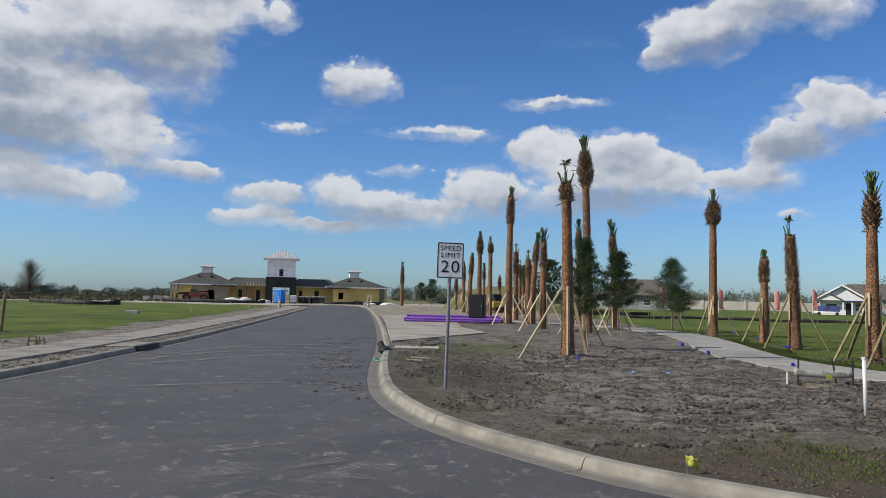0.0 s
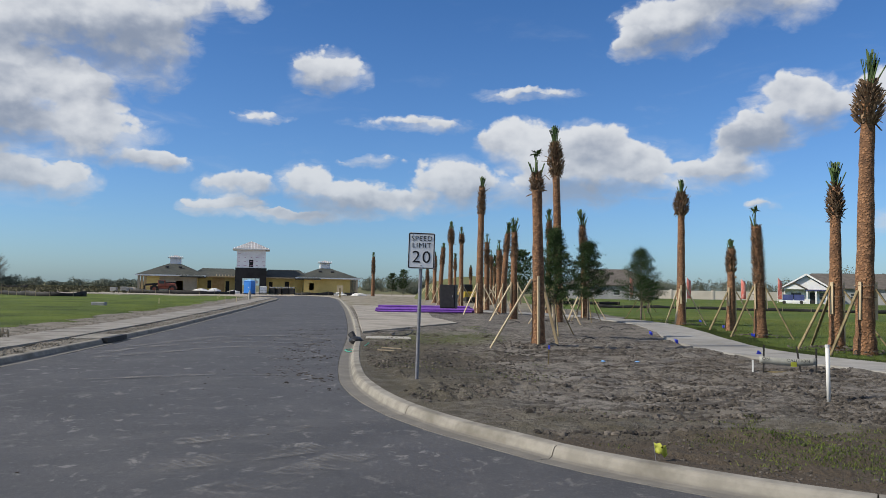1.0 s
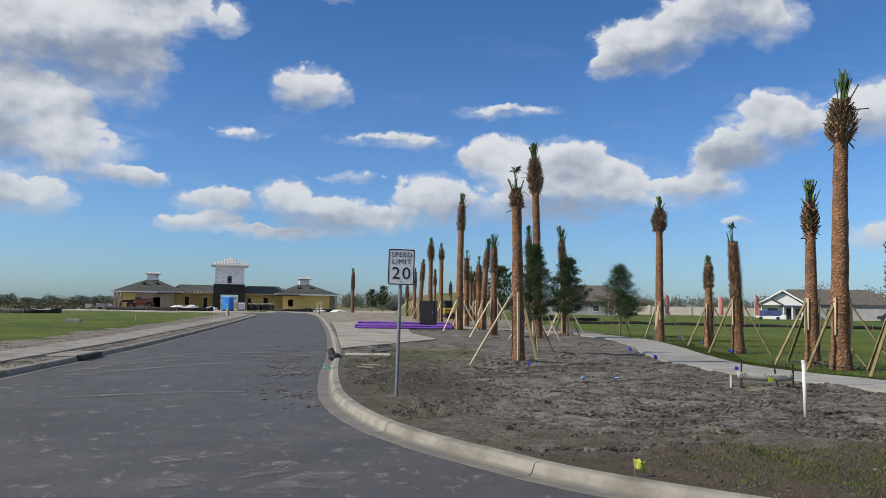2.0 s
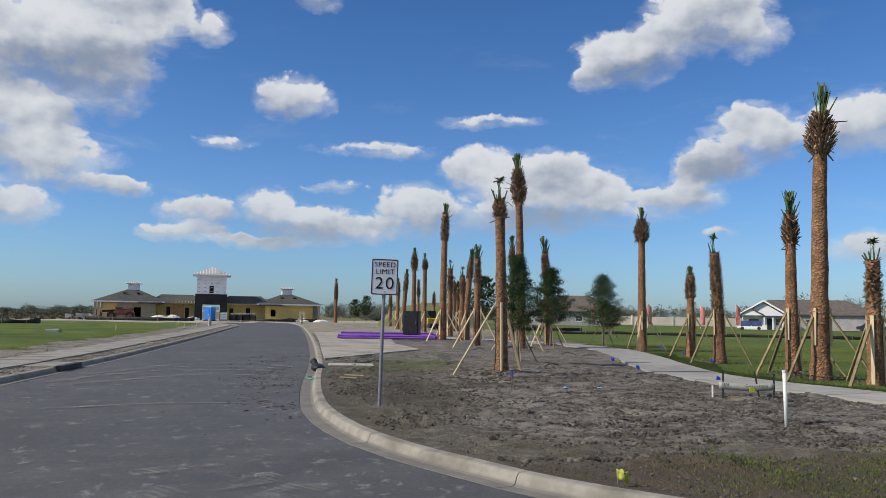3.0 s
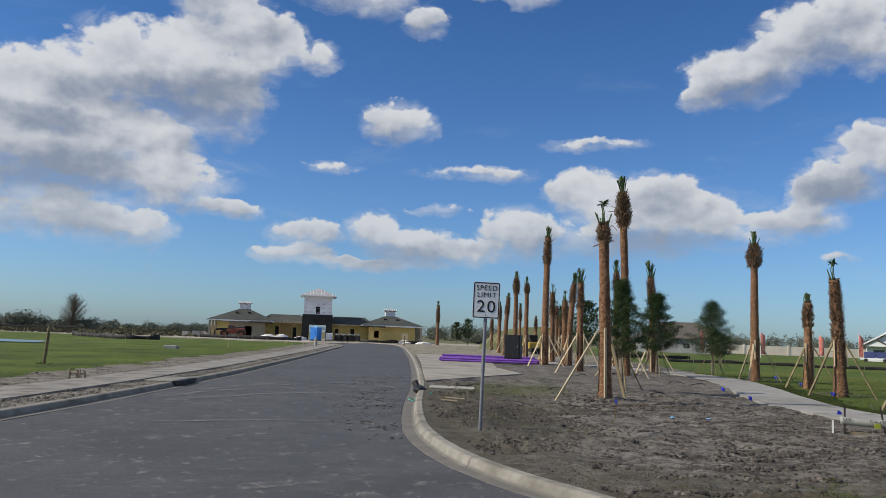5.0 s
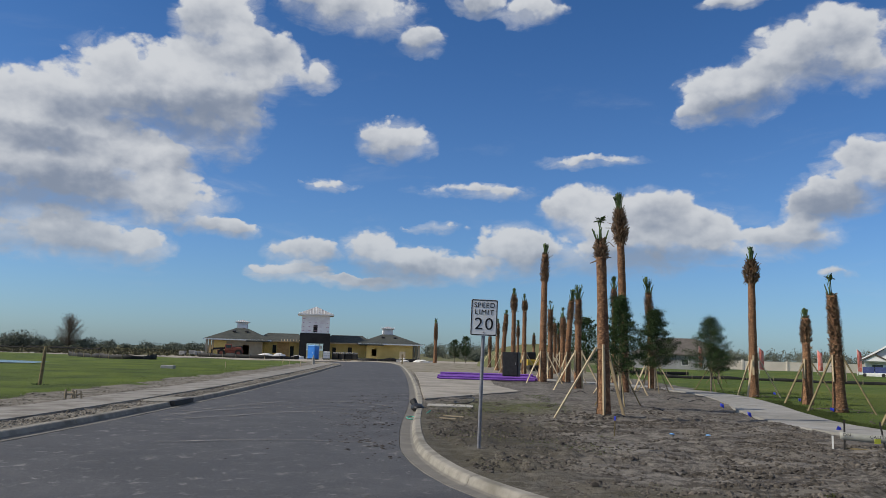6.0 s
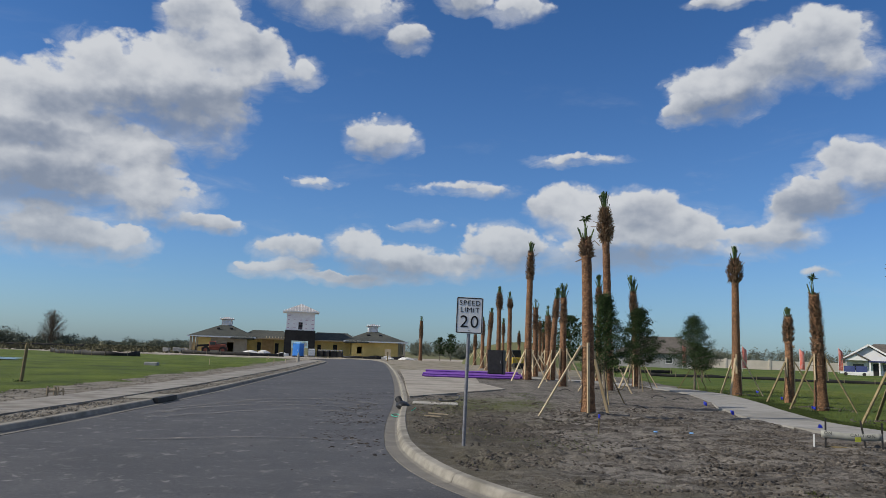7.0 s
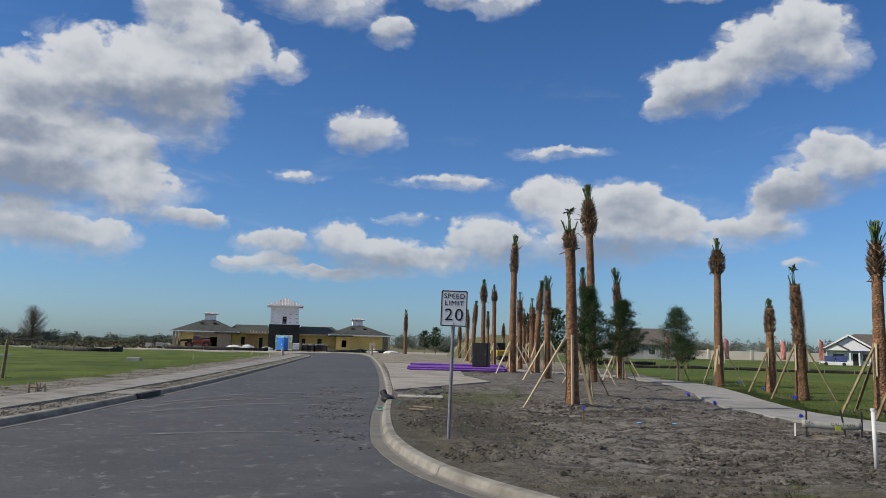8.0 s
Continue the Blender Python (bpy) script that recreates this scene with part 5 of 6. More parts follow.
M_PALE = surf("pale_sheet", (0.60, 0.59, 0.56), (0.72, 0.71, 0.68), 1.5, (0.45, 0.43, 0.4), 0.5, 0.4, 0.8, 0.2)
heap("sand_pile", "pale pile of sand in the yard", -37.5, 141, 1.6, 0.8, M_PALE, 3, "sand pile")
heap("sand_pile", "pale pile of sand in the yard", -35.0, 140.5, 1.3, 0.9, M_PALE, 4, "sand pile")
heap("sand_pile", "low pale pile of sand in the yard", -31.8, 141.5, 1.4, 0.6, M_PALE, 6, "sand pile")
heap("sand_pile", "small cone of grey sand beside the lawn", -50.0, 143.0, 1.3, 0.8, M_SAND, 5, "sand pile")
heap("rubble_pile", "low pile of broken pale rubble", -9.5, 139, 1.4, 0.5, M_PALE, 7, "rubble")
heap("rubble_pile", "low pile of broken pale rubble", -13.0, 141, 1.6, 0.6, M_PALE, 8, "rubble")
for i, (x, y) in enumerate(((-50.5, 135.5), (-49.0, 136), (-47.8, 135.2))):
    st = thing("brick_pallet", "pallet of pale bricks at the edge of the lawn", "building material", pose(x, y, 0.05, 0, 0, 8 * i), "brick pallets")
    part("pallet", box(bmesh.new(), (0, 0, 0.07), (1.1, 1.0, 0.14)), M_WOOD, st)
    part("brick_stack", box(bmesh.new(), (0, 0, 0.5), (1.0, 0.95, 0.7 + 0.2 * (i % 2)), bevel=0.03), M_BLOCK, st)

M_ORANGE = surf("faded_red_paint", (0.20, 0.06, 0.04), (0.27, 0.085, 0.055), 2.0, (0.22, 0.09, 0.06), 0.8, 0.5, 0.6, 0.1)
M_RUBBER = surf("tyre_rubber", (0.018, 0.017, 0.016), (0.045, 0.042, 0.038), 4.0, None, rough=0.9, bump=0.3)
tele = thing("telehandler", "faded red telescopic handler with big black tyres", "construction vehicle", pose(-43.0, 138.0, 0.05, 0, 0, 14))
part("chassis", box(bmesh.new(), (0, 0, 0.95), (4.4, 1.3, 0.5), bevel=0.06), M_ORANGE, tele)
part("engine_cover", box(bmesh.new(), (1.1, -0.45, 1.4), (1.7, 0.8, 0.6), bevel=0.08), M_ORANGE, tele)
cab = part("cab", box(bmesh.new(), (-0.3, -0.5, 1.65), (1.2, 0.85, 1.1), bevel=0.06), M_ORANGE, tele)
part("cab_glass", box(bmesh.new(), (-0.3, -0.93, 1.85), (0.9, 0.02, 0.55)), M_GLASS_DARK, cab)
bm = bmesh.new()
beam(bm, (2.0, 0.3, 1.75), (-3.0, 0.3, 1.35), 0.32, 0.36)
part("boom", bm, M_BLACK, tele, "dark boom")
part("fork_carriage", box(bmesh.new(), (-3.1, 0.2, 0.8), (0.15, 1.2, 0.9)), M_BLACK, tele)
for sx in (-1, 1):
    for sy in (-1, 1):
        w = new("wheel")
        w.parent = tele
        w.matrix_local = pose(1.45 * sx, 0.8 * sy, 0.66, 90)
        bm = bmesh.new()
        bmesh.ops.create_cone(bm, cap_ends=True, segments=20, radius1=0.66, radius2=0.66, depth=0.42)
        bmesh.ops.bevel(bm, geom=[e for e in bm.edges if len(e.link_faces) == 2 and e.calc_face_angle() > 1.2], offset=0.08, segments=2, affect="EDGES")
        part("tyre", bm, M_RUBBER, w)
        bm = bmesh.new()
        bmesh.ops.create_cone(bm, cap_ends=True, segments=16, radius1=0.32, radius2=0.32, depth=0.45)
        part("rim", bm, M_ORANGE, w)

M_CAT = surf("yellow_paint", (0.50, 0.33, 0.04), (0.6, 0.42, 0.07), 2.0, None, rough=0.5, bump=0.1)
skid = thing("skid_steer", "yellow skid steer loader parked among the palms", "construction vehicle", pose(5.9, 88.0, 0.1, 0, 0, 20))
part("body", box(bmesh.new(), (0, 0, 0.85), (1.5, 2.3, 0.8), bevel=0.08), M_CAT, skid)
part("cab", box(bmesh.new(), (0, -0.1, 1.6), (1.0, 1.2, 0.9), bevel=0.05), M_BLACK, skid, "black cab cage")
part("bucket", box(bmesh.new(), (0, -1.6, 0.4), (1.7, 0.6, 0.5), bevel=0.08), M_RUBBER, skid)
for sx in (-1, 1):
    for sy in (-0.65, 0.65):
        bm = bmesh.new()
        tube(bm, (sx * 0.72, sy, 0.42), (sx * 0.98, sy, 0.42), 0.42, 0.42, 16)
        part("wheel", bm, M_RUBBER, skid)

# ---------------- silt fences ----------------
M_SILT = surf("silt_fabric", (0.009, 0.009, 0.010), (0.019, 0.019, 0.020), 0.8, (0.07, 0.065, 0.06), 0.3, 0.4, 0.7, 0.3, 8.0, 0.03)
M_STAKE = surf("stake_wood", (0.20, 0.16, 0.11), (0.30, 0.25, 0.18), 3.0, None, rough=0.9, bump=0.2)


def silt_fence(label, pts, h, seed, z=0.1, spacing=2.4):
    pr = random.Random(seed)
    t = thing("silt_fence", label, "silt fence")
    line = curve(pts, 0.6)
    verts, faces = [], []
    for i, (x, y) in enumerate(line):
        top = h * (0.76 + 0.42 * noise.noise(Vector((x * 0.5, y * 0.5, seed))))
        bulge = 0.06 * noise.noise(Vector((x, y, seed + 4)))
        verts += [(x, y, z - 0.08), (x + bulge, y + bulge, z + top * 0.5), (x, y, z + top)]
        if i:
            k = 3 * i
            faces += [(k - 3, k, k + 1, k - 2), (k - 2, k + 1, k + 2, k - 1)]
    fab = new("fabric", mesh_from("fabric", verts, faces, M_SILT, True))
    mod = fab.modifiers.new("thick", "SOLIDIFY")
    mod.thickness = 0.012
    fab.parent = t
    d = np.concatenate([[0], np.cumsum(np.linalg.norm(np.diff(line, axis=0), axis=1))])
    for s in np.arange(0, d[-1], spacing):
        x, y = np.interp(s, d, line[:, 0]), np.interp(s, d, line[:, 1])
        part("stake", box(bmesh.new(), (x, y - 0.03, z + h * 0.5), (0.045, 0.045, h * 1.15 + 0.1), 0, 0, (pr.uniform(-3, 3), pr.uniform(-3, 3))), M_STAKE, t)


silt_fence("sagging black silt fence across the lawn", [(17.6, 75), (23, 73.6), (28, 73.4), (37, 70), (44, 68.4), (52, 67.6), (66, 69)], 0.34, 1)
silt_fence("short black silt fence near the far house", [(17, 92), (20, 90.5), (24, 91)], 0.5, 2)
silt_fence("black silt fence ringing a drain in the lawn", [(-49, 94), (-45.4, 89.6), (-38.4, 83), (-35.5, 82.5), (-34.5, 85)], 0.6, 3)
silt_fence("long dark silt fence at the edge of the lawn", [(-134, 176), (-110, 178), (-87, 182)], 0.9, 4, 0.0, 6)
silt_fence("black silt fence round the building yard", [(-46, 130), (-40, 128.5), (-34, 128), (-29, 130)], 0.75, 5, 0.05)
silt_fence("low black silt fence at the end of the road", [(-21.5, 140), (-18.5, 138.5), (-15, 139.5), (-10, 141)], 0.7, 6, 0.05)

# ---------------- pond ----------------
M_WATER = surf("pond_water", (0.04, 0.05, 0.055), (0.055, 0.065, 0.07), 0.3, None, rough=0.14, bump=0.06, bscale=2.0, spec=0.9)
n = 40
v = [(-46 + 15 * math.cos(2 * math.pi * i / n) * (1 + 0.08 * math.sin(5 * i)), 56 + 6.0 * math.sin(2 * math.pi * i / n), 0.2) for i in range(n)]
structure("water", mesh_from("water", v, [tuple(range(n))], M_WATER), "small still pond in the lawn", "pond")

# ---------------- flags, display, parked car by the houses ----------------
M_RED = surf("red_flag", (0.60, 0.12, 0.09), (0.68, 0.20, 0.16), 1.2, (0.78, 0.58, 0.54), 0.9, 0.7, 0.7, 0.0)


def feather_flag(x, y, h, rz):
    t = thing("feather_flag", "tall red and white feather flag on a slim pole", "flag", pose(x, y, 0.05, 0, 0, rz), "feather flags")
    bm = bmesh.new()
    tube(bm, (0, 0, 0), (0, 0, h), 0.03, 0.015, 6)
    part("pole", bm, M_WHITE, t)
    vv, ff = [], []
    for i in range(13):
        u = i / 12
        z = h * (0.16 + 0.84 * u)
        w = 0.85 * (1 - 0.15 * u) * (1 if u < 0.85 else max(0.12, (1 - u) / 0.15))
        vv += [(0, 0, z), (w / 2, 0.06 * math.sin(5 * u), z), (w, 0.1 * math.sin(6 * u + 1), z)]
        if i:
            k = 3 * i
            ff += [(k - 3, k - 2, k + 1, k), (k - 2, k - 1, k + 2, k + 1)]
    ob = new("banner", mesh_from("banner", vv, ff, M_RED, True))
    ob.modifiers.new("thick", "SOLIDIFY").thickness = 0.01
    ob.parent = t


for x, y, h, rz in ((44.7, 126.6, 4.1, 10), (59.3, 140.0, 4.2, -15), (66.0, 140.0, 4.6, 5), (38.5, 138.0, 4.3, 20)):
    feather_flag(x - 0.4, y, h, rz)
disp = thing("panel_trailer", "white trailer carrying two dark blue panels", "trailer", pose(62.5, 128.0, 0.1, 0, 0, -26))
part("bed", box(bmesh.new(), (0, 0, 0.45), (4.2, 1.4, 0.3), bevel=0.04), M_WHITE, disp)
for x in (-0.75, 0.95):
    part("panel", box(bmesh.new(), (x, -0.3, 1.05), (1.6, 0.06, 1.1), tilt=(-28, 0)), surf("navy_panel", (0.03, 0.04, 0.11), (0.045, 0.06, 0.15), 1.0, None, rough=0.25, bump=0.0, spec=0.6), disp, "dark blue panel")
for x in (-1.3, 1.3):
    bm = bmesh.new()
    tube(bm, (x, -0.75, 0.28), (x, 0.75, 0.28), 0.28, 0.28, 14)
    part("wheel", bm, M_RUBBER, disp)

M_CARPAINT = surf("dark_car_paint", (0.02, 0.022, 0.026), (0.03, 0.032, 0.036), 1.0, None, rough=0.25, bump=0.0, spec=0.7)
drive = mesh_from("driveway", [(78, 128, 0.18), (110, 112, 0.18), (112, 118, 0.18), (82, 134, 0.18)], [(0, 1, 2, 3)], M_CONC)
structure("pavement_driveway", drive, "pale concrete driveway of the model home", "driveway")
car = thing("parked_car", "dark saloon car parked on the drive by the house", "car", pose(84.0, 128.5, 0.17, 0, 0, -28))
bm = bmesh.new()
prof = [(-2.2, 0.3), (-2.25, 0.75), (-1.5, 0.88), (-0.85, 1.38), (0.7, 1.42), (1.45, 0.95), (2.15, 0.85), (2.25, 0.3)]
for y0 in (-0.85, 0.85):
    vs2 = [bm.verts.new((x, y0 * (0.86 if z > 1 else 1), z)) for x, z in prof]
    bm.faces.new(vs2 if y0 < 0 else vs2[::-1])
bm.verts.ensure_lookup_table()
m8 = len(prof)
for i in range(m8):
    bm.faces.new((bm.verts[i], bm.verts[m8 + i], bm.verts[m8 + (i + 1) % m8], bm.verts[(i + 1) % m8]))
bmesh.ops.recalc_face_normals(bm, faces=bm.faces)
part("body", bm, M_CARPAINT, car)
part("side_glass", box(bmesh.new(), (-0.05, -0.8, 1.15), (1.5, 0.04, 0.36)), M_GLASS_DARK, car)
for x in (-1.35, 1.35):
    for y in (-0.78, 0.78):
        bm = bmesh.new()
        tube(bm, (x, y - 0.1, 0.32), (x, y + 0.1, 0.32), 0.32, 0.32, 14)
        part("wheel", bm, M_RUBBER, car)

# ---------------- pipes and cabinet on the apron ----------------
M_PURPLE = surf("purple_pipe", (0.15, 0.055, 0.31), (0.21, 0.09, 0.40), 2.0, (0.25, 0.16, 0.38), 0.6, 0.4, 0.45, 0.0, rand=0.2)
pr = random.Random(8)
R = 0.062
pipe_me = None
bm = bmesh.new()
tube(bm, (-2.85, 0, 0), (2.85, 0, 0), R, R, 14, False)
tube(bm, (2.65, 0, 0), (2.85, 0, 0), R * 1.18, R * 1.18, 14, False)
tube(bm, (-2.85, 0, 0), (2.85, 0, 0), R * 0.88, R * 0.88, 14, False)
pipe_me = bpy.data.meshes.new("pipe")
bm.to_mesh(pipe_me)
bm.free()
pipe_me.materials.append(M_PURPLE)
pipe_me.polygons.foreach_set("use_smooth", [True] * len(pipe_me.polygons))
for x0, y0, counts, rz in ((0.95, 48.3, (5, 3), 3), (0.85, 49.35, (4, 2), 1), (0.9, 51.9, (8, 6, 4), 1)):
    for lay, count in enumerate(counts):
        for i in range(count):
            t = (i - (count - 1) / 2) * 2 * R * 1.04
            ob = new("pipe", pipe_me)
            ob.matrix_world = pose(x0 + pr.uniform(-0.35, 0.3), y0 + t, 0.175 + R + lay * R * 1.74, 0, 0, rz + pr.uniform(-0.6, 0.6))
            tagged(ob, "long purple plastic water pipe in a stack", "pipe", "stacked purple pipes")

cab = thing("utility_cabinet", "black metal utility cabinet, its louvred side coloured grey as sunlit", "utility cabinet", pose(2.28, 50.4, 0.12, 0, 0, -14))
for x in (-0.42, 0.42):
    part("skid", box(bmesh.new(), (x, 0, 0.13), (0.1, 0.8, 0.26)), M_BLACK, cab)
part("housing", box(bmesh.new(), (0, 0, 1.02), (0.98, 0.85, 1.52), bevel=0.02), M_BLACK, cab)
part("door", box(bmesh.new(), (0, -0.44, 1.02), (0.88, 0.03, 1.36), bevel=0.008), M_BLACK, cab)
# left side slats are grey: sunlight on the black side put into colour
for i in range(9):
    part("louvre", box(bmesh.new(), (-0.5, 0, 0.5 + 0.13 * i), (0.03, 0.6, 0.07), tilt=(0, 20)), M_GREYSIDE, cab, "louvre slat in grey for the sunlit side")
part("handle", box(bmesh.new(), (0.34, -0.47, 1.05), (0.03, 0.03, 0.16)), M_STEEL, cab)

# ---------------- small things on the near ground ----------------
M_PVC = surf("white_pvc", (0.58, 0.58, 0.56), (0.66, 0.66, 0.64), 2.0, (0.55, 0.53, 0.5), 4.0, 0.3, 0.4, 0.0)
pvc = thing("pvc_pipe", "white plastic riser pipe standing in the dirt", "pipe", pose(6.14, 11.48, 0.1, 0, -1.5, 0))
bm = bmesh.new()
tube(bm, (0, 0, -0.1), (0, 0, 0.8), 0.029, 0.029, 16)
part("pipe", bm, M_PVC, pvc, smooth=True)
bm = bmesh.new()
tube(bm, (0, 0, 0.78), (0, 0, 0.82), 0.033, 0.033, 16)
part("cap", bm, M_PVC, pvc)

M_BLUEFLAG = surf("blue_marker", (0.03, 0.05, 0.55), (0.05, 0.08, 0.65), 8.0, None, rough=0.6, bump=0.0)
M_YELFLAG = surf("yellow_marker", (0.36, 0.38, 0.04), (0.44, 0.45, 0.08), 8.0, None, rough=0.6, bump=0.0)


def marker(x, y, h, w, mat, label, seed, z=0.12):
    pr = random.Random(seed)
    t = thing("marker_flag", label, "marker flag", pose(x, y, z, pr.uniform(-8, 8), pr.uniform(-8, 8), pr.uniform(-40, 40)), "survey marker flags")
    bm = bmesh.new()
    tube(bm, (0, 0, -0.1), (0, 0, h), 0.003, 0.003, 5)
    part("wire", bm, M_STEEL, t)
    vv, ff = [], []
    for i in range(5):
        for j in range(4):
            vv.append((w * i / 4, 0.02 * math.sin(i * 1.7 + j + seed), h - w * 0.8 * j / 3 - 0.02 * i * pr.random()))
    for i in range(4):
        for j in range(3):
            k = i * 4 + j
            ff.append((k, k + 1, k + 5, k + 4))
    ob = new("cloth", mesh_from("cloth", vv, ff, mat, True))
    ob.modifiers.new("thick", "SOLIDIFY").thickness = 0.002
    ob.parent = t


for i, (x, y) in enumerate(((8.41, 27.9), (7.87, 23.5), (14.9, 40.7), (13.48, 34.0), (11.9, 27.4), (8.47, 19.2))):
    marker(x, y, 0.15, 0.125, M_BLUEFLAG, "small blue survey marker flag by the footpath", i)
marker(2.24, 7.2, 0.16, 0.11, M_YELFLAG, "crumpled yellow survey marker flag by the kerb", 31)

# blue-tipped stake by the near palm
st = thing("survey_stake", "thin dark survey stake with a blue top", "stake", pose(2.85, 16.5, 0.1, 0, 2, 0))
part("rod", box(bmesh.new(), (0, 0, 0.13), (0.025, 0.02, 0.5)), M_POLE, st)
part("ribbon", box(bmesh.new(), (0, 0, 0.36), (0.035, 0.03, 0.08)), M_BLUEFLAG, st, "blue tape")

# caution tape on stakes
bar = thing("caution_barrier", "white caution tape strung between dark stakes in the dirt", "barrier", pose(7.3, 15.2, 0.1, 0, 0, -22))
for x, h, tl in ((-0.42, 0.55, 1), (0.22, 0.55, -9), (0.52, 0.52, 0), (-0.62, 0.25, 0)):
    part("stake", box(bmesh.new(), (x, 0.0, h / 2 - 0.05), (0.032, 0.03, h + 0.1), 0, 0, (0, tl)), M_FELT if x > -0.5 else M_PVC, bar)
vv, ff = [], []
for i in range(15):
    x = -0.5 + 1.02 * i / 14
    s = -0.03 * math.sin(math.pi * i / 14)
    vv += [(x, -0.025, 0.20 + s), (x, -0.025 + 0.006 * math.sin(i), 0.335 + s)]
    if i:
        ff.append((2 * i - 2, 2 * i, 2 * i + 1, 2 * i - 1))
tape = new("tape", mesh_from("tape", vv, ff, surf("caution_tape", (0.23, 0.23, 0.205), (0.30, 0.30, 0.27), 4.0, None, rough=0.5, bump=0.0), True))
tape.modifiers.new("thick", "SOLIDIFY").thickness = 0.003
tape.parent = bar
text_mesh("CAUTION", 0.075, 0.001, M_BLACK, bar, pose(0.2, -0.045, 0.27, 90), wide=1.1)
text_mesh("ON", 0.075, 0.001, M_BLACK, bar, pose(-0.38, -0.045, 0.285, 90), wide=1.1)
part("yellow_scrap", box(bmesh.new(), (0.12, -0.05, 0.2), (0.11, 0.01, 0.09), 20), M_YELFLAG, bar, "yellow tape scrap")
part("rail", box(bmesh.new(), (-0.05, 0.05, 0.03), (0.75, 0.03, 0.03)), M_POLE, bar)

# drain inlets
inl = thing("storm_inlet", "kerb storm drain with a dark block for the shade inside the opening and concrete lid", "storm drain", pose(-8.36, 22.7, 0, 0, 0, 4))
part("lid", box(bmesh.new(), (-0.5, 0, 0.125), (0.8, 1.9, 0.05), bevel=0.012), M_KERB, inl)
# solid dark block in place of the shaded drain mouth
part("throat", box(bmesh.new(), (-0.02, 0, 0.082), (0.15, 1.8, 0.13)), M_DARKGAP, inl, "dark block for the shade inside the opening")
sock = thing("drain_filter_bag", "black drain filter bag bulging from the gutter", "drain filter", pose(-1.62, 22.9, 0.0, 0, 0, 6))
bm = bmesh.new()
bmesh.ops.create_icosphere(bm, subdivisions=3, radius=1.0)
for q in bm.verts:
    k = 1 + 0.18 * noise.noise(q.co * 2.5)
    q.co = Vector((q.co.x * 0.19 * k, q.co.y * 0.34 * k, 0.11 + q.co.z * 0.12 * k))
part("bag", bm, M_BLACK, sock, smooth=True)
bm = bmesh.new()
tube(bm, (-0.03, 0.1, 0.13), (-0.13, 0.25, 0.29), 0.085, 0.10, 12)
part("sleeve", bm, M_BLACK, sock)
pad = thing("inlet_slab", "flat concrete slab let into the dirt behind the kerb", "slab", pose(-0.72, 24.0, 0.07, 0, 0, 2))
part("slab", box(bmesh.new(), (0, 0, 0.02), (1.35, 0.85, 0.12), bevel=0.01), M_CONC, pad)

for x, y, l, rz in ((-0.62, 18.9, 0.45, -28), (-0.5, 19.6, 0.6, -35)):
    lb = thing("lumber_scrap", "short pale lumber scrap lying on the dirt", "lumber", pose(x, y, 0.14, 0, 0, rz), "lumber scraps")
    part("board", box(bmesh.new(), (0, 0, 0.02), (l, 0.04, 0.025)), M_STAKE, lb)


def cord(name, label, pts, r, mat, category):
    cu = bpy.data.curves.new(name, "CURVE")
    cu.dimensions, cu.bevel_depth, cu.bevel_resolution = "3D", r, 2
    sp = cu.splines.new("NURBS")
    sp.points.add(len(pts) - 1)
    for q, p in zip(sp.points, pts):
        q.co = (*p, 1)
    sp.use_endpoint_u, sp.order_u = True, 3
    cu.materials.append(mat)
    return tagged(new(name, cu), label, category)


M_ROPE = surf("green_rope", (0.06, 0.30, 0.22), (0.10, 0.4, 0.3), 5.0, None, rough=0.7, bump=0.0)
cord("rope", "loose turquoise rope in the gutter", [(-1.5, 20.6, 0.02), (-1.62, 20.9, 0.03), (-1.75, 20.4, 0.03), (-1.55, 19.9, 0.02), (-1.4, 20.3, 0.03), (-1.3, 20.8, 0.06), (-1.15, 21.2, 0.17)], 0.012, M_ROPE, "rope")
cord("hose", "dark thin hose looped on the dirt", [(-0.6, 26.5, 0.14), (-0.7, 25.2, 0.16), (-0.45, 24.2, 0.2), (-0.1, 24.4, 0.2), (0.05, 25.5, 0.3), (-0.15, 26.5, 0.25), (-0.5, 27.0, 0.18)], 0.016, M_BLACK, "hose")
pr = random.Random(14)
for i in range(6):
    x, y = pr.uniform(3.8, 8.2), pr.uniform(24, 40)
    p = [(x, y, 0.12)]
    for k in range(4):
        p.append((p[-1][0] + pr.uniform(0.05, 0.25), p[-1][1] + pr.uniform(-0.2, 0.2), 0.13 + 0.1 * math.sin(0.9 * k + 0.3)))
    cord("irrigation_tube", "black irrigation tube sticking out of the dirt", p, 0.014, M_BLACK, "tube")
for i, (x, y) in enumerate(((4.15, 17.1), (4.9, 17.1))):
    sc = heap("plastic_scrap", "crumpled pale blue plastic scrap on the dirt", x, y, 0.06, 0.02, M_BLUE2, 40 + i, "litter")
    sc.location.z = 0.13

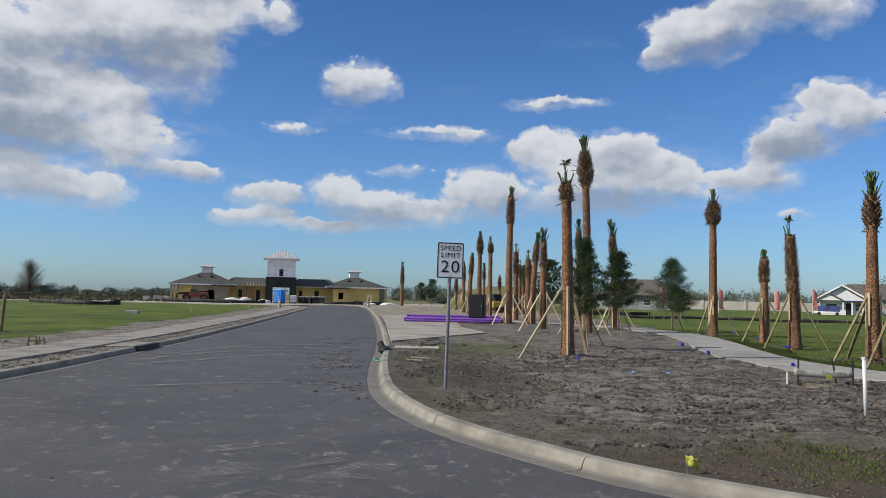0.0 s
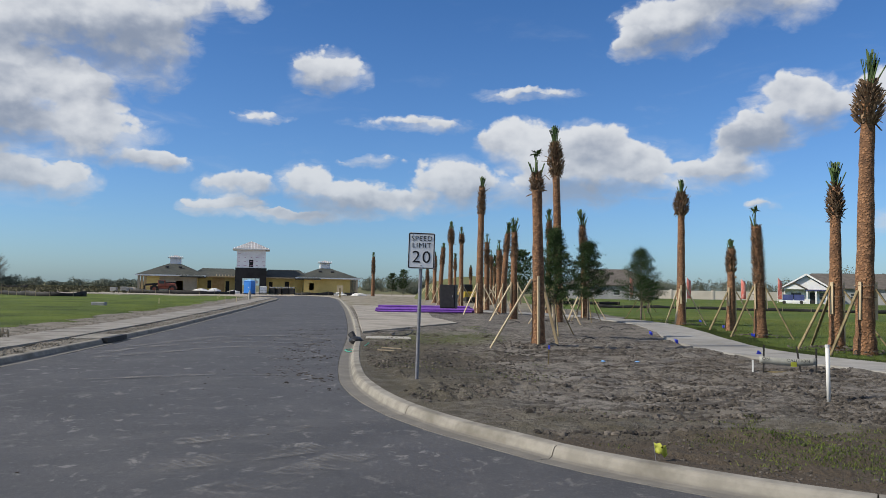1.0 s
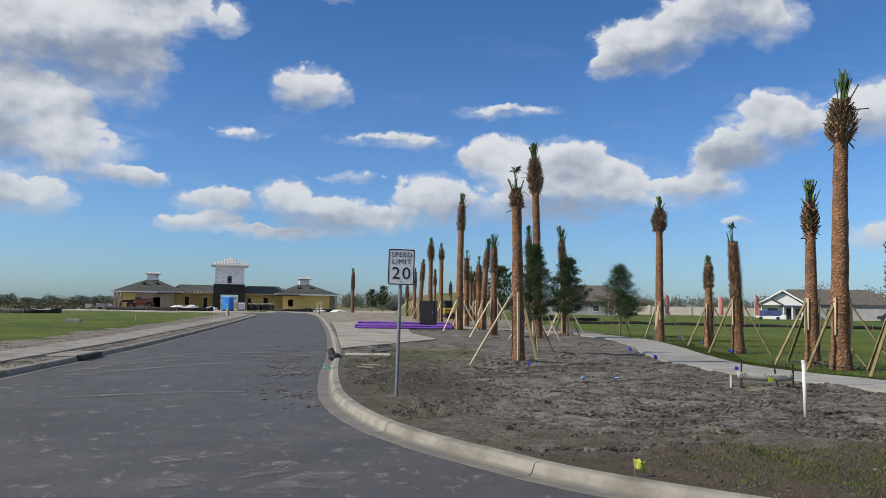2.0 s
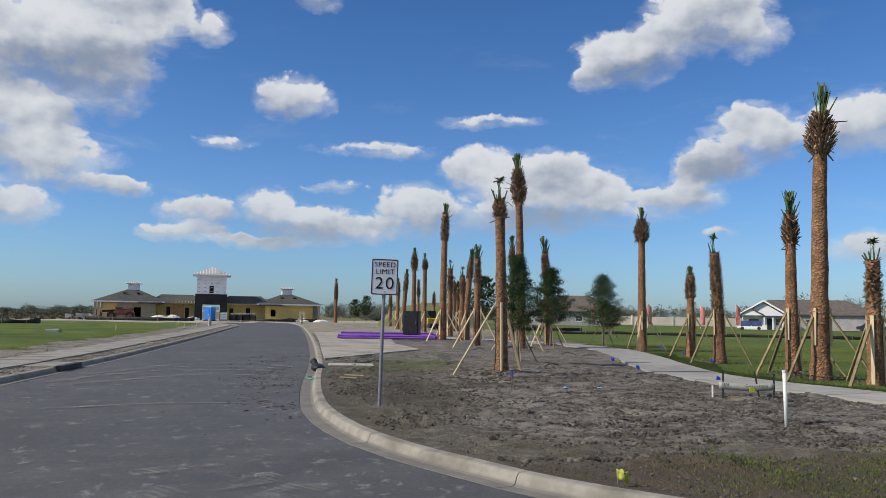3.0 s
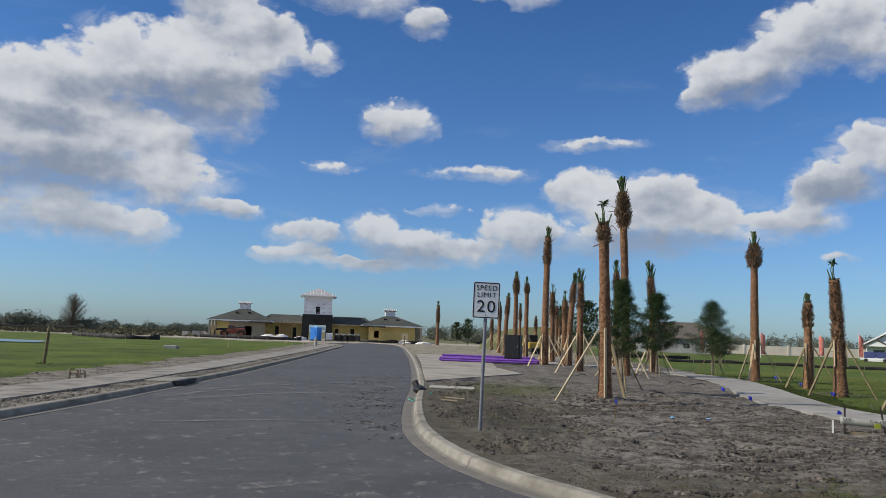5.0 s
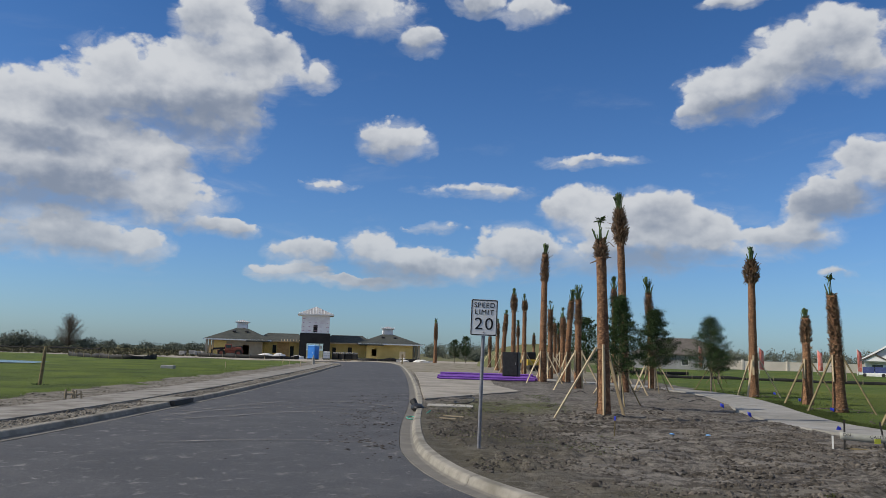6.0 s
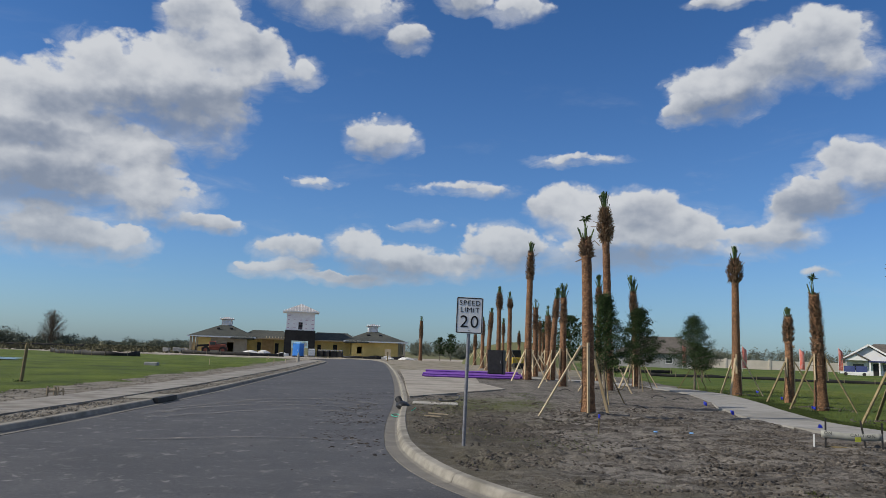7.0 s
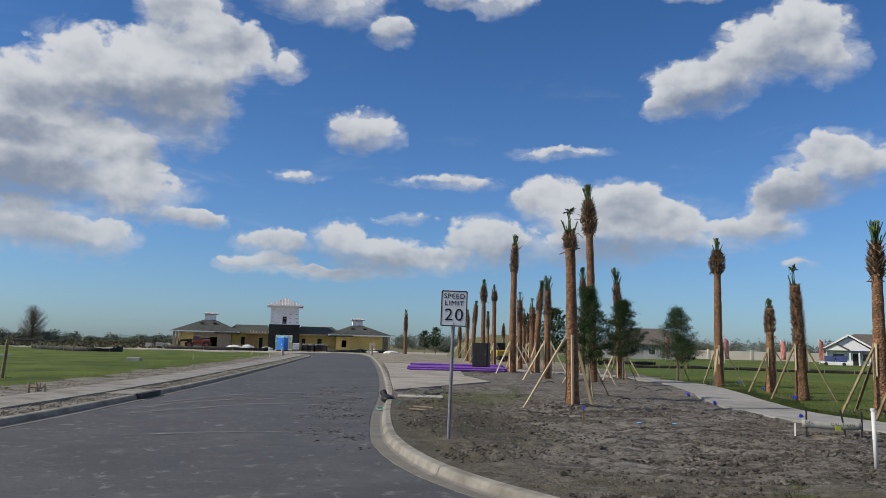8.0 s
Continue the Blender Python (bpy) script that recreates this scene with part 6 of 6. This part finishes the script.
# fence post, stakes and panel on the west lawn
fp = thing("fence_post", "old weathered wooden post standing in the lawn", "post", pose(-15.6, 28.1, 0.05, 0, 4, 0))
bm = bmesh.new()
tube(bm, (0, 0, -0.1), (0, 0, 1.45), 0.065, 0.055, 10)
part("post", bm, M_POLE, fp)
me = leaf_mesh("weeds", [(pr.gauss(0, 0.15), pr.gauss(0, 0.13), abs(pr.gauss(0, 0.07))) for i in range(90)], 0.05, M_LEAF, np.random.default_rng(2))
ob = tagged(new("weed_clump", me), kind="stuff")
ob.parent = fp
for x, y, rz in ((-10.85, 21.3, 10), (-11.3, 22.0, -20)):
    fr = thing("form_stake", "small group of wooden form stakes by the sidewalk", "stake", pose(x, y, 0.1, 0, 0, rz), "form stakes")
    for k in range(3):
        part("peg", box(bmesh.new(), (0.2 * k - 0.2, 0.06 * (k % 2), 0.11), (0.035, 0.035, 0.3), 0, 0, (pr.uniform(-6, 6), pr.uniform(-6, 6))), M_STAKE, fr)
    part("crossbar", box(bmesh.new(), (0, 0.02, 0.17), (0.45, 0.02, 0.035)), M_STAKE, fr)
gp = thing("grey_panel", "low grey utility box lid in the lawn", "utility box", pose(-20.8, 53.3, 0.1, 0, 0, 5))
part("lid", box(bmesh.new(), (0, 0, 0.12), (0.85, 0.6, 0.26), bevel=0.03), M_BLOCK, gp)
for x, y in ((-17.04, 72.4), (-16.2, 73.3), (-20.5, 84), (-23, 95), (-27, 101), (-19, 60)):
    sk = thing("lath_stake", "thin wooden lath stake at the lawn's edge", "stake", pose(x, y, 0.1, 0, pr.uniform(-4, 4), 0), "lath stakes")
    part("lath", box(bmesh.new(), (0, 0, 0.2), (0.05, 0.03, 0.55)), M_WOOD, sk)
hyd = thing("pipe_riser", "grey capped pipe riser beside the sidewalk", "pipe", pose(-17.6, 86.0, 0.1))
bm = bmesh.new()
tube(bm, (0, 0, 0), (0, 0, 0.75), 0.16, 0.16, 12)
part("riser", bm, M_CONC, hyd)
bm = bmesh.new()
tube(bm, (0, 0, 0.75), (0, 0, 1.0), 0.09, 0.06, 12)
part("cap", bm, M_CONC, hyd)
pp = thing("sign_post", "short dark timber post at the end of the kerb", "post", pose(-10.3, 112.0, 0.1))
part("post", box(bmesh.new(), (0, 0, 0.65), (0.2, 0.2, 1.4)), M_POLE, pp)
wp = thing("plywood_board", "yellow plywood board leaning on the clubhouse wall", "board", pose(-13.5, 147.0, 0.1, -8, 0, 11))
part("board", box(bmesh.new(), (0, 0, 0.9), (1.1, 0.05, 1.8)), M_WOOD, wp)

# ---------------- dust tracks, clods, grit, grass ----------------
M_DUST = bpy.data.materials.new("pale_dust")
M_DUST.use_nodes = True
D = Net(M_DUST.node_tree)
db = M_DUST.node_tree.nodes["Principled BSDF"]
db.inputs["Base Color"].default_value, db.inputs["Roughness"].default_value = (0.26, 0.245, 0.225, 1), 0.95
dp = D.node("ShaderNodeTexCoord").outputs["Object"]
D.put(db.inputs["Alpha"], D.math("MULTIPLY", D.step(D.noise(dp, 2.2, 6.0, 0.75), 0.40, 0.70), 0.62))


def dust_track(pts, w, seed):
    line = curve(pts, 0.25)
    a, b = beside(line, -w / 2), beside(line, w / 2)
    vv, ff = [], []
    for i, (p, q) in enumerate(zip(a, b)):
        k = noise.noise(Vector((i * 0.2, seed, 0))) * 0.05
        vv += [(p[0] + k, p[1] + k, 0.022), (q[0] + k, q[1] - k, 0.022)]
        if i:
            ff.append((2 * i - 2, 2 * i - 1, 2 * i + 1, 2 * i))
    return structure("road_dust", mesh_from("road_dust", vv, ff, M_DUST), "pale dusty tyre track across the asphalt", "tyre track")


dust_track([(-7.4, 18.4), (-6.7, 21.0), (-5.35, 22.8), (-3.6, 22.9), (-2.2, 22.3)], 0.3, 1)
dust_track([(-7.0, 17.4), (-5.54, 20.0), (-4.5, 21.3), (-2.7, 21.0)], 0.28, 2)
dust_track([(-6.9, 22.3), (-5.93, 25.2), (-4.06, 25.9), (-2.3, 24.3)], 0.34, 3)
dust_track([(-7.6, 19.8), (-6.4, 23.2), (-5.0, 24.2), (-3.0, 24.0)], 0.22, 4)
dust_track([(-5.5, 13.6), (-3.6, 14.6), (-1.6, 14.6)], 0.12, 5)
M_TREAD = bpy.data.materials.new("tread_dust")
M_TREAD.use_nodes = True
T = Net(M_TREAD.node_tree)
tb = M_TREAD.node_tree.nodes["Principled BSDF"]
tb.inputs["Base Color"].default_value, tb.inputs["Roughness"].default_value = (0.25, 0.24, 0.225, 1), 0.95
tp = T.node("ShaderNodeTexCoord").outputs["Object"]
lug = T.node("ShaderNodeTexWave")
lug.bands_direction = "DIAGONAL"
T.put(lug.inputs["Vector"], tp)
lug.inputs["Scale"].default_value, lug.inputs["Distortion"].default_value, lug.inputs["Detail"].default_value = 4.5, 2.5, 3.0
worn = T.step(T.noise(tp, 1.6, 7.0, 0.72, 0.5), 0.42, 0.70)
T.put(tb.inputs["Alpha"], T.math("MULTIPLY", T.math("MULTIPLY", worn, T.step(lug.outputs["Fac"], 0.3, 0.8, 0.45, 1.0)), 0.50))
for pts, w, seed in (([(-2.6, 7.6), (-1.9, 8.1), (-1.1, 8.7)], 0.35, 6), ([(-2.4, 6.6), (-1.6, 7.1), (-0.9, 7.6)], 0.5, 7), ([(-1.6, 5.7), (-1.0, 6.4), (-0.5, 7.3)], 0.5, 8)):
    dust_track([(x, y + 0.6) for x, y in pts], w, seed).data.materials[0] = M_TREAD


def lumps(name, label, spots, mat, seed, category="clods", tall=1.0):
    """Many rough little lumps as one mass: each spot is (x, y, z, size)."""
    rng = np.random.default_rng(seed)
    base = np.array([(1, 0, 0), (0.3, 0.95, 0), (-0.8, 0.6, 0), (-0.8, -0.6, 0), (0.3, -0.95, 0),
                     (0.62, 0.35, 0.5), (-0.15, 0.72, 0.5), (-0.7, 0.05, 0.5), (-0.15, -0.72, 0.5), (0.62, -0.35, 0.5), (0, 0, 0.68)])
    tri = np.array([(i, (i + 1) % 5, 5 + i) for i in range(5)] + [((i + 1) % 5, 5 + (i + 1) % 5, 5 + i) for i in range(5)] + [(5 + i, 5 + (i + 1) % 5, 10) for i in range(5)])
    vv, ff = [], []
    for i, (x, y, z, s) in enumerate(spots):
        p = base * rng.uniform(0.65, 1.3, (11, 3)) * s * np.array((1, 1, tall))
        a = rng.uniform(0, 6.28)
        c, sn = math.cos(a), math.sin(a)
        q = np.stack([p[:, 0] * c - p[:, 1] * sn + x, p[:, 0] * sn + p[:, 1] * c + y, p[:, 2] + z - 0.15 * s], 1)
        vv.append(q)
        ff.append(tri + 11 * i)
    me = mesh_from(name, np.concatenate(vv), np.concatenate(ff), mat)
    return tagged(new(name, me), label, category, kind="stuff")


pr = random.Random(99)
M_MUD = surf("dark_mud", (0.025, 0.021, 0.018), (0.05, 0.042, 0.035), 5.0, None, rough=0.95, bump=0.4)
spots = []
while len(spots) < 9500:
    y = 6.3 + 20 * pr.random()
    a, b = bed_left(y), bed_right(y)
    x = pr.uniform(a + 0.15, b - 0.1)
    k = fbm(x, y, 0.9, 3) + 0.6 * fbm(x * 0.45 + 3, y * 1.5, 0.8, 2)
    if k < pr.uniform(-0.1, 0.75):
        continue
    spots.append((x, y, edge_fade(dirt_z, bed_left)(x, y), (pr.uniform(0.010, 0.034) * (2.0 if pr.random() < 0.08 else 1)) * (1.0 if y > 9.5 else 0.6)))
for k in range(60):      # rows of clods thrown up by tyres and a blade
    x, y = pr.uniform(-0.8, 8.0), 8.2 + 12.5 * pr.random()
    a, bend, n = pr.uniform(-0.25, 0.35), pr.uniform(-0.35, 0.35), pr.randint(45, 120)
    for i in range(n):
        x += 0.024 * math.cos(a)
        y += 0.024 * math.sin(a)
        a += bend * 0.024
        if not bed_left(y) + 0.2 < x < bed_right(y) - 0.1:
            break
        for j in range(2):
            xx, yy = x + pr.gauss(0, 0.035), y + pr.gauss(0, 0.045)
            spots.append((xx, yy, edge_fade(dirt_z, bed_left)(xx, yy), pr.uniform(0.016, 0.05)))
for k in range(3):       # a tyre rut in an arc
    for i in range(150):
        a = -0.9 + 2.2 * i / 150
        r = 1.5 + 0.28 * k + pr.gauss(0, 0.05)
        xx, yy = 4.5 + r * math.cos(a), 11.6 + 1.5 * r * math.sin(a)
        spots.append((xx, yy, edge_fade(dirt_z, bed_left)(xx, yy), pr.uniform(0.014, 0.04)))
lumps("dirt_clods", "dark crumbled clods strewn over the planting bed", spots, M_CLOD, 1)
spots = []
for cx, cy, n in ((6.5, 35.2, 150), (3.34, 20.9, 260), (4.84, 37.9, 120), (12.06, 22.1, 120), (11.99, 20.6, 120), (12.42, 27.9, 90), (4.0, 47.8, 90), (9.2, 42.1, 140), (7.0, 38.3, 140), (9.9, 44, 100), (5.5, 48.8, 80), (12.8, 37.3, 60)):
    for i in range(n):
        r, a = abs(pr.gauss(0, 0.65)), pr.uniform(0, 6.28)
        x, y = cx + r * math.cos(a), cy + r * math.sin(a)
        spots.append((x, y, 0.13 + 0.12 * max(0, 1 - r), pr.uniform(0.02, 0.06)))
lumps("dirt_clods", "heaped loose clods round the palm roots", spots, M_CLOD, 2)
spots = []
while len(spots) < 560:
    y = 12.5 + 19 * pr.random()
    x = float(x_at(GUT_R, y)) - abs(pr.gauss(0.95, 0.5)) - 0.05
    if fbm(x, y, 0.8, 3) < pr.uniform(-0.3, 0.4):
        continue
    spots.append((x, y, 0.004, pr.uniform(0.014, 0.046) * (1.7 if pr.random() < 0.12 else 1)))
for i in range(120):
    spots.append((pr.uniform(-6.5, -0.5), pr.uniform(5, 40), 0.006, pr.uniform(0.006, 0.02)))
lumps("mud_crumbs", "dried mud crumbs scattered over the asphalt", spots, M_MUD, 3, "mud", 0.45)
spots = []
for i in range(4800):
    y = 12 + 60 * pr.random() ** 1.5
    o = pr.choice((pr.uniform(0.5, 1.2), pr.uniform(2.6, 5.2)))
    spots.append((float(x_at(GUT_L, y)) - o, y, 0.13, pr.uniform(0.008, 0.034) * (1.8 if pr.random() < 0.06 else 1)))
lumps("dirt_clods", "loose pale clods on the verge beside the sidewalk", spots, M_VERGE, 4)

M_GRASS = surf("grass_blade", (0.05, 0.075, 0.012), (0.095, 0.12, 0.024), 1.5, (0.12, 0.11, 0.04), 0.5, 0.5, 0.8, 0.0, island=0.7)


def blades(name, label, spots, seed, h0=0.03, h1=0.09, mat=None):
    rng = np.random.default_rng(seed)
    p = np.array(spots)
    n = len(p)
    a = rng.uniform(0, 6.28, n)
    h = rng.uniform(h0, h1, n)
    w = h * 0.13 + 0.004
    d = np.stack([np.cos(a), np.sin(a), np.zeros(n)], 1)
    lean = rng.normal(0, 0.4, (n, 3)) * h[:, None]
    lean[:, 2] = h
    v = np.stack([p - d * w[:, None], p + d * w[:, None], p + lean], 1).reshape(-1, 3)
    me = mesh_from(name, v, np.arange(3 * n).reshape(n, 3), mat or M_GRASS)
    return tagged(new(name, me), label, "grass", kind="stuff")


spots = []
while len(spots) < 26000:
    x, y = pr.uniform(1.2, 8.5), pr.uniform(5.6, 9.9)
    edge = 7.6 + 0.16 * x + 0.9 * fbm(x, y, 0.8, 3)
    if x < bed_left(y) + 0.3 or y > edge + 0.9 or fbm(x + 20, y, 0.9, 4) + 0.12 * (x - 4.5) < pr.uniform(-0.35, 0.55):
        continue
    spots.append((x, y, edge_fade(dirt_z, bed_left)(x, y) - 0.01))
while len(spots) < 34000:
    y = pr.uniform(10, 33)
    x = pr.uniform(bed_left(y) + 0.2, 2.8)
    if fbm(x + 7, y, 0.5, 3) + (0.35 if y > 22 else -0.15) < pr.uniform(-0.1, 0.6) or (26 < y and x < 1.95):
        continue
    spots.append((x, y, edge_fade(dirt_z, bed_left)(x, y) - 0.01))
blades("grass_tufts", "sparse green weeds on the bare bed", spots, 1, 0.012, 0.04)
spots = []
while len(spots) < 80000:
    y = pr.uniform(8, 46)
    x = lawn_left(y) + 0.02 + 16 * pr.random() ** 1.7
    spots.append((x, y, 0.09 + 0.05 * fbm(x, y, 0.15, 4)))
blades("grass_tufts", "short mown grass beside the footpath", spots, 2, 0.02, 0.055)
spots = []
while len(spots) < 26000:
    y = pr.uniform(18, 70)
    x = float(x_at(GUT_L, y)) - 4.35 - 12 * pr.random() ** 1.8 + 0.5 * fbm(0.0, y, 0.5, 3)
    spots.append((x, y, west_z(x, y) - 0.01))
blades("grass_tufts", "ragged grass at the edge of the west lawn", spots, 3, 0.015, 0.042, M_LAWN_W)
# a strip of darker, taller blades next to the footpath
spots = []
while len(spots) < 36000:
    y = pr.uniform(12, 34)
    x = lawn_left(y) + 0.03 + (0.9 + 0.5 * fbm(3.0, y, 0.4, 2)) * pr.random() ** 0.8
    spots.append((x, y, 0.09 + 0.05 * fbm(x, y, 0.15, 4)))
blades("grass_tufts", "dark green strip of grass along the edge of the footpath", spots, 5, 0.03, 0.075, surf("dark_blade", (0.026, 0.042, 0.008), (0.05, 0.07, 0.014), 1.5, None, rough=0.8, bump=0.0, island=0.7))
